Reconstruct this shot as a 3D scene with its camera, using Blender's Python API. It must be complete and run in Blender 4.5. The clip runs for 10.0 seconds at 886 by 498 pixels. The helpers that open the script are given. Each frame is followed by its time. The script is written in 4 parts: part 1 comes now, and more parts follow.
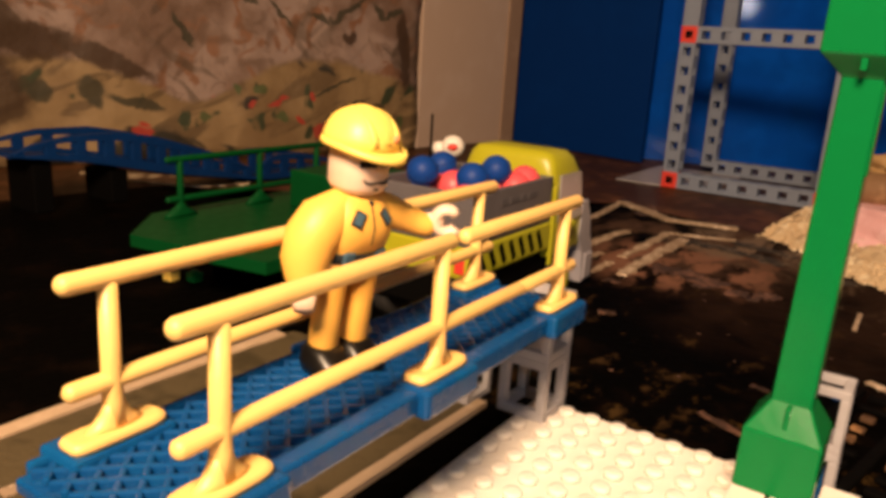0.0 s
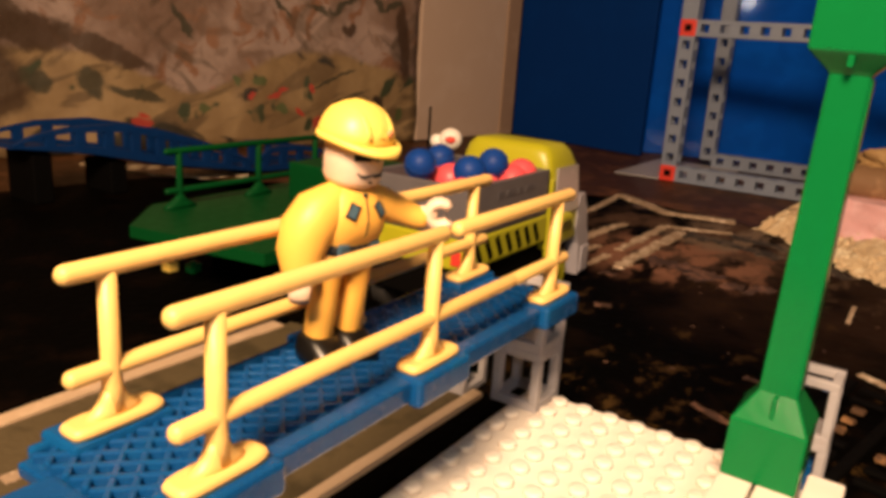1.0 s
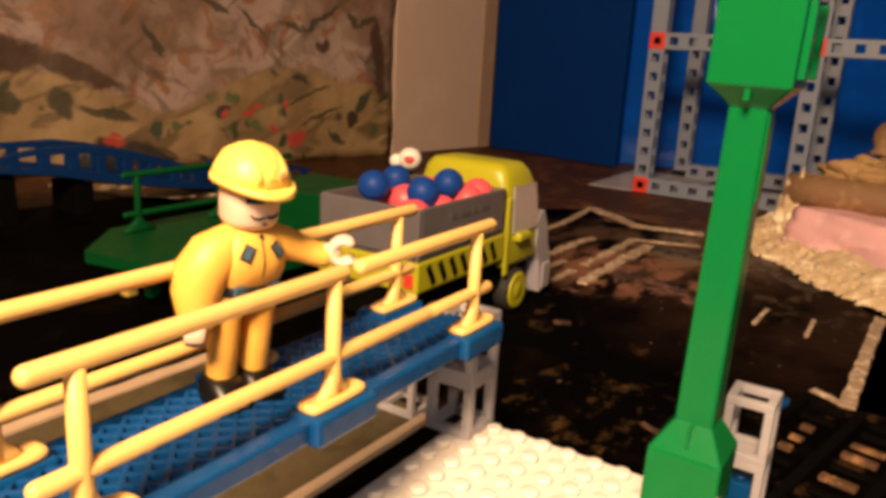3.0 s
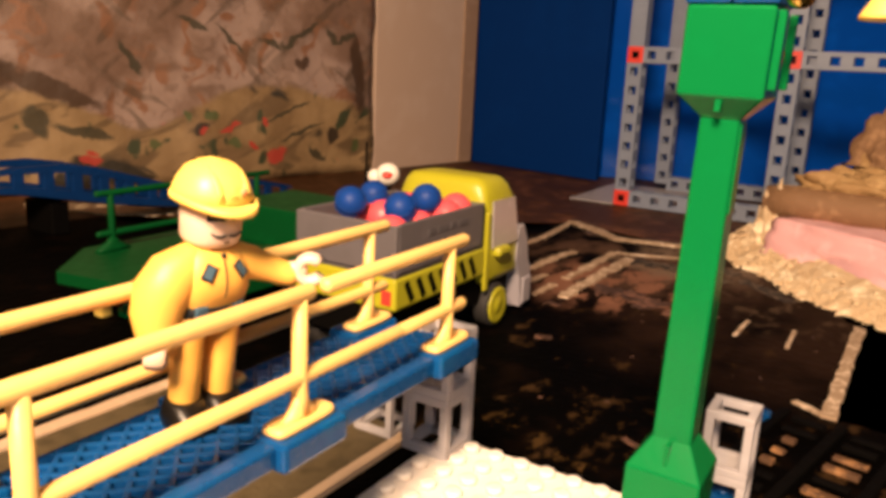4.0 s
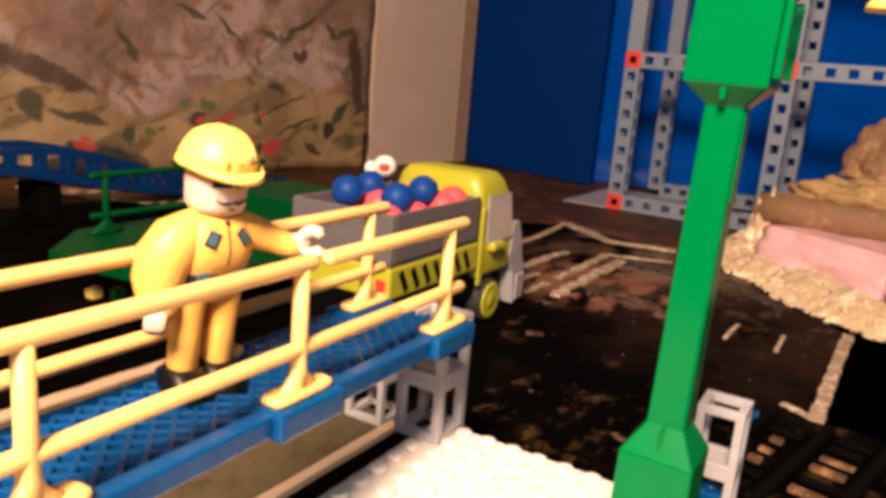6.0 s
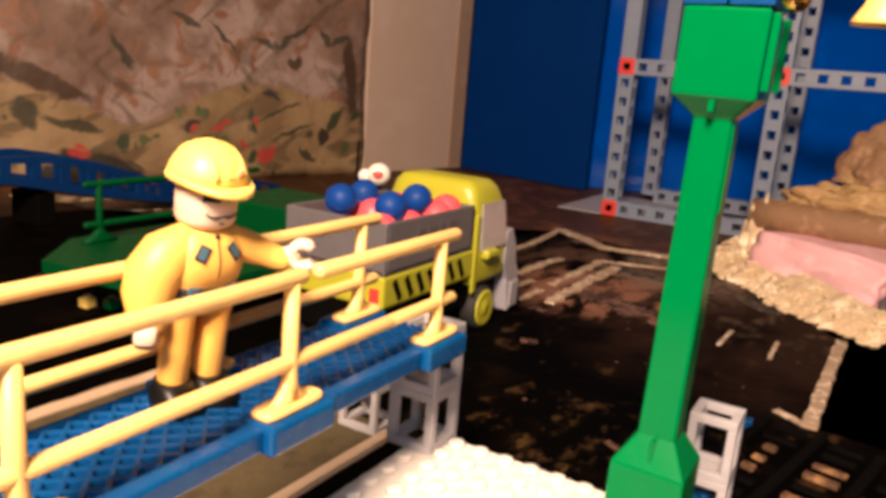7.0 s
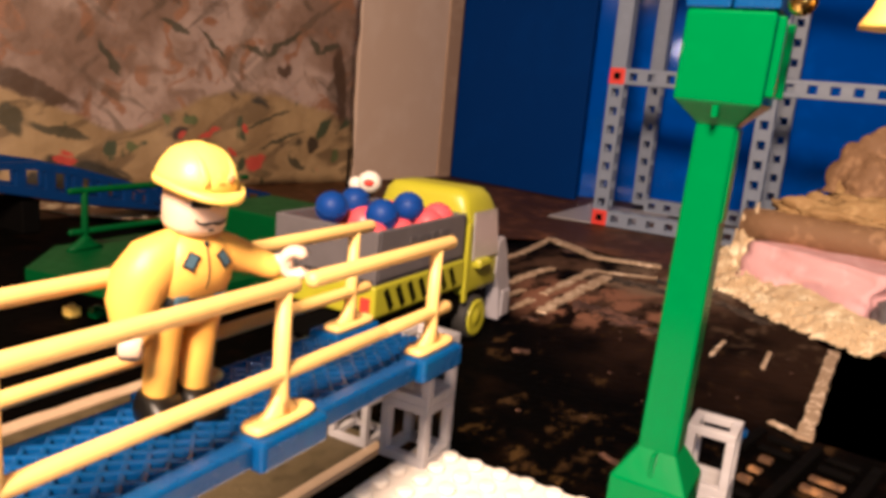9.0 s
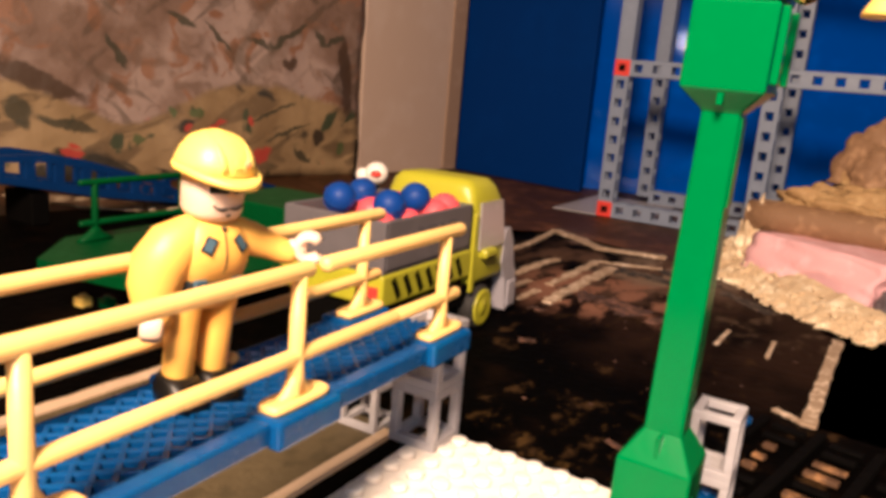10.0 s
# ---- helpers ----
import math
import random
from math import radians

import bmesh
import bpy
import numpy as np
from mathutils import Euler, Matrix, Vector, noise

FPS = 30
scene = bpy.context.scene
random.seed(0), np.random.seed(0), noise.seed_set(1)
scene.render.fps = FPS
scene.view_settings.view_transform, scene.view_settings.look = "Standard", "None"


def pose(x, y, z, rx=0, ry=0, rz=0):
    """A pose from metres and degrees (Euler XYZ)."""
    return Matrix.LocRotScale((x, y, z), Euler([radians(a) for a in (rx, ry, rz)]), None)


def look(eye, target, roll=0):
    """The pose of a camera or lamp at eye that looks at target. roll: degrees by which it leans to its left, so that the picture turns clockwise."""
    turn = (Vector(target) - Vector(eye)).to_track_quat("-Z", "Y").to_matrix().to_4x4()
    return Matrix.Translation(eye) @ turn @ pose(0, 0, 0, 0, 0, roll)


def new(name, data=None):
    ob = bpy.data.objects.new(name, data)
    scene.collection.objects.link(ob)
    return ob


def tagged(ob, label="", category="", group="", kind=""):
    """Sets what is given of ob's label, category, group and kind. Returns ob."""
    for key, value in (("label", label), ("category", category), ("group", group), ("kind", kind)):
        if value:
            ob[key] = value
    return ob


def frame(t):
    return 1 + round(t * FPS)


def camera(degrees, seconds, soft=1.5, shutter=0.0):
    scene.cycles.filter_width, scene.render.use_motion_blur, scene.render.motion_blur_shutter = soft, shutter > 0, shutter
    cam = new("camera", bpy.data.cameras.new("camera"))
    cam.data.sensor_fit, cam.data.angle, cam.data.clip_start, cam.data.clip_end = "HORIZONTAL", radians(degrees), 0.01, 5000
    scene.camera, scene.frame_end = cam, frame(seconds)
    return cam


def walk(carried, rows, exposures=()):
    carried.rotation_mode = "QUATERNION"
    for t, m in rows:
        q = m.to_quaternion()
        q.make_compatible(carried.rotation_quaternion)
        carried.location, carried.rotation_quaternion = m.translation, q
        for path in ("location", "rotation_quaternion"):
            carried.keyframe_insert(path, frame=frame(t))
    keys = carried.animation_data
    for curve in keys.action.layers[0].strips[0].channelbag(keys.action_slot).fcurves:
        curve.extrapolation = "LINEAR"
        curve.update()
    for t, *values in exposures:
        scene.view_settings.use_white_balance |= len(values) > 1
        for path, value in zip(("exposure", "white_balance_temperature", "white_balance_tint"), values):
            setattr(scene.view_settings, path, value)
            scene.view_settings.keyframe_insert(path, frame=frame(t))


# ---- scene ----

# ---------------------------------------------------------------- camera
# seconds, x, y, z, yaw (to the left of +y), pitch (up), roll (leaning left)
PATH = [
    (0, 0.07871, -0.18800, 0.09789, 32.854, -14.961, 3.594),
    (0.5, 0.08096, -0.18964, 0.09788, 32.708, -15.180, 3.936),
    (1, 0.08121, -0.18954, 0.09868, 32.794, -15.546, 3.827),
    (1.5, 0.08028, -0.19019, 0.09749, 32.939, -15.451, 4.145),
    (2, 0.08145, -0.18911, 0.09780, 33.173, -15.460, 3.408),
    (2.5, 0.08597, -0.18449, 0.10054, 33.048, -15.372, 3.874),
    (3, 0.09430, -0.17938, 0.10477, 32.148, -14.781, 3.126),
    (4.5, 0.09509, -0.17491, 0.10335, 30.691, -13.356, 3.012),
    (5, 0.09496, -0.17662, 0.10182, 30.677, -13.512, 3.914),
    (6.5, 0.09386, -0.17755, 0.09927, 30.171, -13.142, 4.886),
    (7, 0.09494, -0.17708, 0.10114, 29.983, -12.930, 4.631),
    (7.5, 0.09438, -0.17761, 0.10076, 29.848, -13.103, 4.254),
    (8, 0.09499, -0.17609, 0.10200, 29.695, -12.599, 4.022),
    (8.5, 0.09214, -0.17440, 0.10140, 29.366, -12.084, 4.599),
    (9, 0.09150, -0.17424, 0.09983, 29.146, -12.165, 4.979),
    (9.5, 0.09130, -0.17588, 0.10031, 29.197, -12.101, 5.157),
    (10, 0.09232, -0.17788, 0.09896, 29.432, -12.697, 4.825),
]


def eye_pose(x, y, z, yaw, pitch, roll):
    return pose(x, y, z, 90, 0, yaw) @ pose(0, 0, 0, pitch) @ pose(0, 0, 0, 0, 0, roll)


cam = camera(60.5, 10.0, soft=4.0, shutter=0.4)
walk(cam, [(t, eye_pose(*row)) for t, *row in PATH], [(0, -0.34, 7000, 10), (2.5, -0.33, 7300, 10), (4.4, 0.2, 6550, 12), (6.3, 0.17, 6000, 12), (10, 0.2, 5950, 12)])

# ---------------------------------------------------------------- light
world = bpy.data.worlds.new("room_light")
scene.world = world
world.use_nodes = True
world.node_tree.nodes["Background"].inputs[0].default_value = (1.0, 0.78, 0.55, 1)
world.node_tree.nodes["Background"].inputs[1].default_value = 0.0015


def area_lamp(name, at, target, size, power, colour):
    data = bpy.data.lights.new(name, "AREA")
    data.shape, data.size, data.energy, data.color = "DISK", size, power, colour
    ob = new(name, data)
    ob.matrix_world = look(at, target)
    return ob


area_lamp("ceiling_lamp_light", (0.135, -0.47, 0.475), (-0.13, 0.14, 0.03), 0.17, 15.0, (1.0, 0.70, 0.465))
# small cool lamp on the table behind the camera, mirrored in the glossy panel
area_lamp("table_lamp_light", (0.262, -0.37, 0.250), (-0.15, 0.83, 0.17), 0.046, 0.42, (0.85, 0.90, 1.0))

# ---------------------------------------------------------------- materials
def mat(name, colour, rough=0.4, metal=0.0, grain=0.0, grain_size=0.002, bump=0.0, bump_size=0.001, second=None, coat=0.0, speck=0.3, spec=0.5):
    """Base colour mixed with a second tone over two scales of noise, with fine relief."""
    m = bpy.data.materials.new(name)
    m.use_nodes = True
    nt = m.node_tree
    b = nt.nodes["Principled BSDF"]
    b.inputs["Roughness"].default_value, b.inputs["Metallic"].default_value = rough, metal
    b.inputs["Coat Weight"].default_value, b.inputs["Specular IOR Level"].default_value = coat, spec
    b.inputs["Coat Roughness"].default_value = 0.15
    co = nt.nodes.new("ShaderNodeTexCoord")
    if grain:
        big, small, mix = nt.nodes.new("ShaderNodeTexNoise"), nt.nodes.new("ShaderNodeTexNoise"), nt.nodes.new("ShaderNodeMix")
        ramp, add = nt.nodes.new("ShaderNodeValToRGB"), nt.nodes.new("ShaderNodeMath")
        for n, s, d in ((big, grain_size, 3), (small, grain_size * speck, 6)):
            nt.links.new(co.outputs["Object"], n.inputs["Vector"])
            n.inputs["Scale"].default_value, n.inputs["Detail"].default_value = 1 / s, d
        add.operation = "ADD"
        nt.links.new(big.outputs["Fac"], add.inputs[0])
        nt.links.new(small.outputs["Fac"], add.inputs[1])
        ramp.color_ramp.elements[0].position, ramp.color_ramp.elements[1].position = 0.78, 1.22
        scale = nt.nodes.new("ShaderNodeMath")
        scale.operation, scale.inputs[1].default_value = "MULTIPLY", grain
        nt.links.new(add.outputs[0], ramp.inputs[0])
        nt.links.new(ramp.outputs[0], scale.inputs[0])
        mix.data_type = "RGBA"
        mix.inputs[6].default_value = (*colour, 1)
        mix.inputs[7].default_value = (*(second or tuple(c * 0.6 for c in colour)), 1)
        nt.links.new(scale.outputs[0], mix.inputs[0])
        nt.links.new(mix.outputs[2], b.inputs["Base Color"])
        rr = nt.nodes.new("ShaderNodeMapRange")
        rr.inputs[3].default_value, rr.inputs[4].default_value = max(0.04, rough * 0.85), min(1, rough * 1.3)
        nt.links.new(small.outputs["Fac"], rr.inputs[0])
        nt.links.new(rr.outputs[0], b.inputs["Roughness"])
    else:
        b.inputs["Base Color"].default_value = (*colour, 1)
    if bump:
        n, bp = nt.nodes.new("ShaderNodeTexNoise"), nt.nodes.new("ShaderNodeBump")
        nt.links.new(co.outputs["Object"], n.inputs["Vector"])
        n.inputs["Scale"].default_value, n.inputs["Detail"].default_value = 1 / bump_size, 4
        bp.inputs["Strength"].default_value, bp.inputs["Distance"].default_value = bump, bump_size * 0.4
        nt.links.new(n.outputs["Fac"], bp.inputs["Height"])
        nt.links.new(bp.outputs[0], b.inputs["Normal"])
    return m


YELLOW = mat("yellow_rail_plastic", (0.84, 0.53, 0.18), 0.40, grain=0.25, grain_size=0.02, second=(0.79, 0.47, 0.145), bump=0.15, bump_size=0.002)
SUIT = mat("yellow_suit_plastic", (0.86, 0.47, 0.095), 0.42, grain=0.3, grain_size=0.015, second=(0.82, 0.41, 0.07), bump=0.1, bump_size=0.002)
HELMET = mat("yellow_helmet_plastic", (0.90, 0.63, 0.15), 0.40, grain=0.2, grain_size=0.01, second=(0.78, 0.47, 0.06))
SKIN = mat("pale_pink_plastic", (0.72, 0.54, 0.42), 0.42, grain=0.2, grain_size=0.01, second=(0.67, 0.48, 0.36))
BADGE = mat("faded_red_print", (0.80, 0.34, 0.16), 0.5, grain=0.4, grain_size=0.003, second=(0.7, 0.25, 0.10))
BOOT = mat("black_boot_plastic", (0.004, 0.0035, 0.003), 0.30, grain=0.3, grain_size=0.01, second=(0.008, 0.007, 0.006), spec=0.4)
PATCH = mat("dark_print", (0.018, 0.020, 0.022), 0.6, grain=0.3, grain_size=0.004, spec=0.2)
PATCH_BLUE = mat("blue_grey_print", (0.05, 0.10, 0.14), 0.6, grain=0.3, grain_size=0.004, spec=0.2)
BLUE = mat("blue_plastic", (0.002, 0.066, 0.205), 0.25, grain=0.5, grain_size=0.02, second=(0.002, 0.040, 0.165), bump=0.14, bump_size=0.0015, spec=0.3)
WHITE = mat("cream_white_plastic", (0.80, 0.73, 0.66), 0.38, grain=0.35, grain_size=0.02, second=(0.74, 0.65, 0.56), bump=0.1, bump_size=0.002)
GREEN = mat("green_plastic", (0.0006, 0.145, 0.037), 0.2, grain=0.3, grain_size=0.02, second=(0.0006, 0.124, 0.031), bump=0.04, bump_size=0.003, spec=0.16)
GREY = mat("light_grey_plastic", (0.42, 0.40, 0.42), 0.40, grain=0.4, grain_size=0.012, second=(0.34, 0.31, 0.31), bump=0.1, bump_size=0.001)
TOWER = mat("grey_beam_plastic", (0.21, 0.25, 0.34), 0.42, grain=0.35, grain_size=0.02, second=(0.16, 0.19, 0.26))
RED = mat("red_plastic", (0.70, 0.05, 0.035), 0.4, grain=0.3, grain_size=0.01, second=(0.6, 0.04, 0.03))
PINK = mat("pink_red_plastic", (0.85, 0.10, 0.12), 0.38, grain=0.25, grain_size=0.01, second=(0.78, 0.08, 0.10))
DEEPGREEN = mat("deep_green_plastic", (0.001, 0.058, 0.013), 0.4, grain=0.4, grain_size=0.02, second=(0.001, 0.036, 0.008), spec=0.1)
DEEPBLUE = mat("deep_blue_plastic", (0.003, 0.030, 0.13), 0.4, grain=0.4, grain_size=0.02, second=(0.002, 0.02, 0.09), spec=0.15)
BALL = mat("blue_ball_plastic", (0.005, 0.045, 0.25), 0.45, spec=0.2, grain=0.3, grain_size=0.01, second=(0.008, 0.04, 0.18))
LIME = mat("lime_yellow_plastic", (0.42, 0.40, 0.02), 0.36, grain=0.35, grain_size=0.03, second=(0.35, 0.33, 0.02), bump=0.08, bump_size=0.003)
BEDGREY = mat("brown_grey_plastic", (0.120, 0.108, 0.116), 0.45, grain=0.4, grain_size=0.03, second=(0.095, 0.086, 0.09), bump=0.1, bump_size=0.002)
LETTER = mat("faded_dark_print", (0.075, 0.066, 0.072), 0.6, grain=0.5, grain_size=0.004, second=(0.11, 0.10, 0.105))
TYRE = mat("black_rubber", (0.018, 0.016, 0.015), 0.7, grain=0.4, grain_size=0.006, bump=0.3, bump_size=0.001)
DARK = mat("black_plastic", (0.002, 0.0017, 0.0015), 0.7, grain=0.3, grain_size=0.01, spec=0.05)
CABGREY = mat("lilac_grey_plastic", (0.36, 0.34, 0.38), 0.35, grain=0.4, grain_size=0.02, second=(0.27, 0.25, 0.28))
GLASSY = mat("grey_window_plastic", (0.36, 0.34, 0.33), 0.15, grain=0.3, grain_size=0.02, coat=0.5)
TABLE = mat("brown_table_wood", (0.15, 0.060, 0.022), 0.5, grain=1.0, grain_size=0.05, second=(0.06, 0.024, 0.009), bump=0.25, bump_size=0.006, spec=0.15)
ROAD = mat("brown_road_card", (0.056, 0.043, 0.023), 0.6, grain=0.9, grain_size=0.03, second=(0.095, 0.071, 0.038), bump=0.4, bump_size=0.004, spec=0.15)
CHALK = mat("cream_line_paint", (0.68, 0.53, 0.40), 0.8, grain=1.0, grain_size=0.007, second=(0.33, 0.23, 0.15), bump=0.6, bump_size=0.002)
KERB = mat("tan_kerb_paint", (0.58, 0.42, 0.28), 0.75, grain=0.5, grain_size=0.02, second=(0.44, 0.30, 0.19), bump=0.3, bump_size=0.002)
MUD = mat("reddish_brown_paint", (0.20, 0.095, 0.060), 0.6, grain=1.0, grain_size=0.012, second=(0.05, 0.024, 0.014), bump=0.6, bump_size=0.004)
SMUDGE = mat("brownish_cream_smudge", (0.15, 0.105, 0.07), 0.8, grain=1.0, grain_size=0.010, second=(0.02, 0.013, 0.009), bump=0.4, bump_size=0.003)
SAND = mat("cream_grit", (0.90, 0.78, 0.56), 0.9, grain=0.9, grain_size=0.018, second=(0.58, 0.42, 0.25), bump=0.6, bump_size=0.003)
FOAM = mat("pink_foam", (0.85, 0.53, 0.56), 0.85, grain=0.8, grain_size=0.03, second=(0.74, 0.40, 0.42), bump=0.5, bump_size=0.003)
BARK = mat("brown_cardboard_tube", (0.36, 0.21, 0.11), 0.7, grain=0.9, grain_size=0.02, second=(0.22, 0.12, 0.06), bump=0.5, bump_size=0.004)
PAPER = mat("crumpled_tan_paper", (0.50, 0.33, 0.15), 0.7, grain=0.8, grain_size=0.02, second=(0.34, 0.20, 0.08), bump=0.7, bump_size=0.006)
BATTEN = mat("tan_edge_strip", (0.42, 0.285, 0.20), 0.6, grain=0.7, grain_size=0.05, second=(0.33, 0.21, 0.14), bump=0.2, bump_size=0.004)
BEIGE = mat("beige_panel", (0.60, 0.455, 0.365), 0.6, grain=0.6, grain_size=0.12, second=(0.54, 0.385, 0.29), bump=0.1, bump_size=0.004)
DARKBLUE = mat("dark_blue_panel", (0.0003, 0.028, 0.165), 0.6, grain=0.4, grain_size=0.10, second=(0.0003, 0.022, 0.135), bump=0.06, bump_size=0.006, spec=0.06)
GLOSSBLUE = mat("glossy_blue_panel", (0.001, 0.085, 0.52), 0.06, grain=0.6, grain_size=0.08, second=(0.0007, 0.056, 0.38), spec=0.15)
WALL = mat("plain_room_wall", (0.16, 0.10, 0.06), 0.8, grain=0.4, grain_size=0.3, bump=0.1, bump_size=0.01)
GOLD = mat("brass", (0.75, 0.50, 0.15), 0.25, metal=1.0, grain=0.2, grain_size=0.004)
CHIPS = mat("orange_slat_wood", (0.30, 0.15, 0.06), 0.6, grain=1.0, grain_size=0.010, second=(0.08, 0.038, 0.016))


def backdrop_material():
    """Printed sheet: greyish-pink leaf strokes above, a tan hillside with dark and red flecks below."""
    m = bpy.data.materials.new("printed_landscape_sheet")
    m.use_nodes = True
    nt = m.node_tree
    L = nt.links.new
    b = nt.nodes["Principled BSDF"]
    b.inputs["Roughness"].default_value = 0.62
    co = nt.nodes.new("ShaderNodeTexCoord")

    def noise_at(scale, detail=4, distort=0.0, stretch=(1, 1, 1), turn=0.0):
        mp, mp2, n = nt.nodes.new("ShaderNodeMapping"), nt.nodes.new("ShaderNodeMapping"), nt.nodes.new("ShaderNodeTexNoise")
        mp.inputs["Rotation"].default_value = (radians(turn), 0, 0)
        mp2.inputs["Scale"].default_value = stretch
        L(co.outputs["Object"], mp.inputs[0])
        L(mp.outputs[0], mp2.inputs[0])
        L(mp2.outputs[0], n.inputs["Vector"])
        n.inputs["Scale"].default_value, n.inputs["Detail"].default_value, n.inputs["Distortion"].default_value = scale, detail, distort
        return n.outputs["Fac"]

    def band(value, low, high):
        r = nt.nodes.new("ShaderNodeMapRange")
        r.interpolation_type = "SMOOTHSTEP"
        r.inputs[1].default_value, r.inputs[2].default_value = low, high
        L(value, r.inputs[0])
        return r.outputs[0]

    def blend(f, a, c):
        x = nt.nodes.new("ShaderNodeMix")
        x.data_type = "RGBA"
        L(f, x.inputs[0])
        for v, s in ((a, 6), (c, 7)):
            if isinstance(v, tuple):
                x.inputs[s].default_value = (*v, 1)
            else:
                L(v, x.inputs[s])
        return x.outputs[2]

    def math2(op, a, c):
        x = nt.nodes.new("ShaderNodeMath")
        x.operation = op
        for v, s in ((a, 0), (c, 1)):
            if isinstance(v, float):
                x.inputs[s].default_value = v
            else:
                L(v, x.inputs[s])
        return x.outputs[0]

    # sky of leaves: pale ground, warm clouds, dark diagonal strokes both ways
    upper = blend(band(noise_at(13, 4), 0.42, 0.60), (0.34, 0.24, 0.20), (0.19, 0.115, 0.082))
    upper = blend(band(noise_at(30, 3, 1.0), 0.54, 0.64), upper, (0.24, 0.115, 0.065))
    upper = blend(math2("MULTIPLY", band(noise_at(48, 5, 0.8), 0.50, 0.64), 0.55), upper, (0.13, 0.075, 0.048))
    for turn in (40, -48):
        stroke = band(noise_at(26, 2, 0.5, (1, 0.30, 1.6), turn), 0.585, 0.64)
        upper = blend(math2("MULTIPLY", math2("MULTIPLY", stroke, band(noise_at(9, 3), 0.36, 0.58)), 0.65), upper, (0.075, 0.050, 0.030))
    lower = blend(band(noise_at(16, 5, 0.5), 0.35, 0.65), (0.33, 0.22, 0.11), (0.22, 0.137, 0.064))
    lower = blend(math2("MULTIPLY", band(noise_at(26, 3, 0.8, (1, 0.35, 1.5), -24), 0.54, 0.62), 0.85), lower, (0.13, 0.082, 0.040))
    lower = blend(band(noise_at(46, 2, 0.3, (1, 0.8, 0.7)), 0.60, 0.66), lower, (0.045, 0.055, 0.026))
    lower = blend(band(noise_at(21, 3, 0.4, (1, 0.6, 1.2), 20), 0.60, 0.66), lower, (0.030, 0.024, 0.016))
    lower = blend(band(noise_at(34, 1, 0.2, (1, 0.7, 1.3), 50), 0.73, 0.77), lower, (0.42, 0.05, 0.03))
    # hill line: a saddle on the one side, a rounded rise on the other
    sep = nt.nodes.new("ShaderNodeSeparateXYZ")
    L(co.outputs["Object"], sep.inputs[0])
    across = nt.nodes.new("ShaderNodeVectorMath")
    across.operation = "DOT_PRODUCT"
    L(co.outputs["Object"], across.inputs[0])
    across.inputs[1].default_value = (0.2902, 0.957, 0)
    ramp = nt.nodes.new("ShaderNodeValToRGB")
    ramp.color_ramp.interpolation = "B_SPLINE"
    hill = ((0.20, 0.070), (0.34, 0.068), (0.39, 0.050), (0.435, 0.022), (0.47, 0.026), (0.515, 0.056), (0.595, 0.082), (0.655, 0.066), (0.72, 0.044))
    for k, (u, z) in enumerate(hill):
        e = ramp.color_ramp.elements[k] if k < 2 else ramp.color_ramp.elements.new(1.0)
        e.position, e.color = (u - 0.2) / 0.6, (z * 10, z * 10, z * 10, 1)
    across_line = nt.nodes.new("ShaderNodeMapRange")
    across_line.inputs[1].default_value, across_line.inputs[2].default_value = 0.2, 0.8
    L(math2("ADD", across.outputs["Value"], 0.2988), across_line.inputs[0])
    L(across_line.outputs[0], ramp.inputs[0])
    wave = math2("ADD", math2("SUBTRACT", sep.outputs[2], math2("MULTIPLY", ramp.outputs["Color"], 0.1)), math2("MULTIPLY", math2("SUBTRACT", noise_at(22, 3), 0.5), 0.022))
    colour = blend(band(wave, -0.004, 0.005), lower, upper)
    # single shapes, print plus painted shade: run along the sheet, height, half-sizes, lean, colour
    run, flat, wob, wadd, wsc = (nt.nodes.new(k) for k in ("ShaderNodeVectorMath", "ShaderNodeCombineXYZ", "ShaderNodeTexNoise", "ShaderNodeVectorMath", "ShaderNodeVectorMath"))
    run.operation, wadd.operation, wsc.operation = "DOT_PRODUCT", "ADD", "SCALE"
    L(co.outputs["Object"], run.inputs[0])
    run.inputs[1].default_value = (0.2902, 0.957, 0)
    L(math2("ADD", run.outputs["Value"], 0.2988), flat.inputs[0])
    L(sep.outputs[2], flat.inputs[1])
    wob.inputs["Scale"].default_value, wob.inputs["Detail"].default_value = 55, 4
    L(co.outputs["Object"], wob.inputs["Vector"])
    L(wob.outputs["Color"], wsc.inputs[0])
    wsc.inputs["Scale"].default_value = 0.022
    L(flat.outputs[0], wadd.inputs[0])
    L(wsc.outputs[0], wadd.inputs[1])
    brown, olive, black, red, leaf = (0.055, 0.028, 0.013), (0.045, 0.040, 0.022), (0.018, 0.012, 0.008), (0.42, 0.045, 0.03), (0.075, 0.10, 0.035)
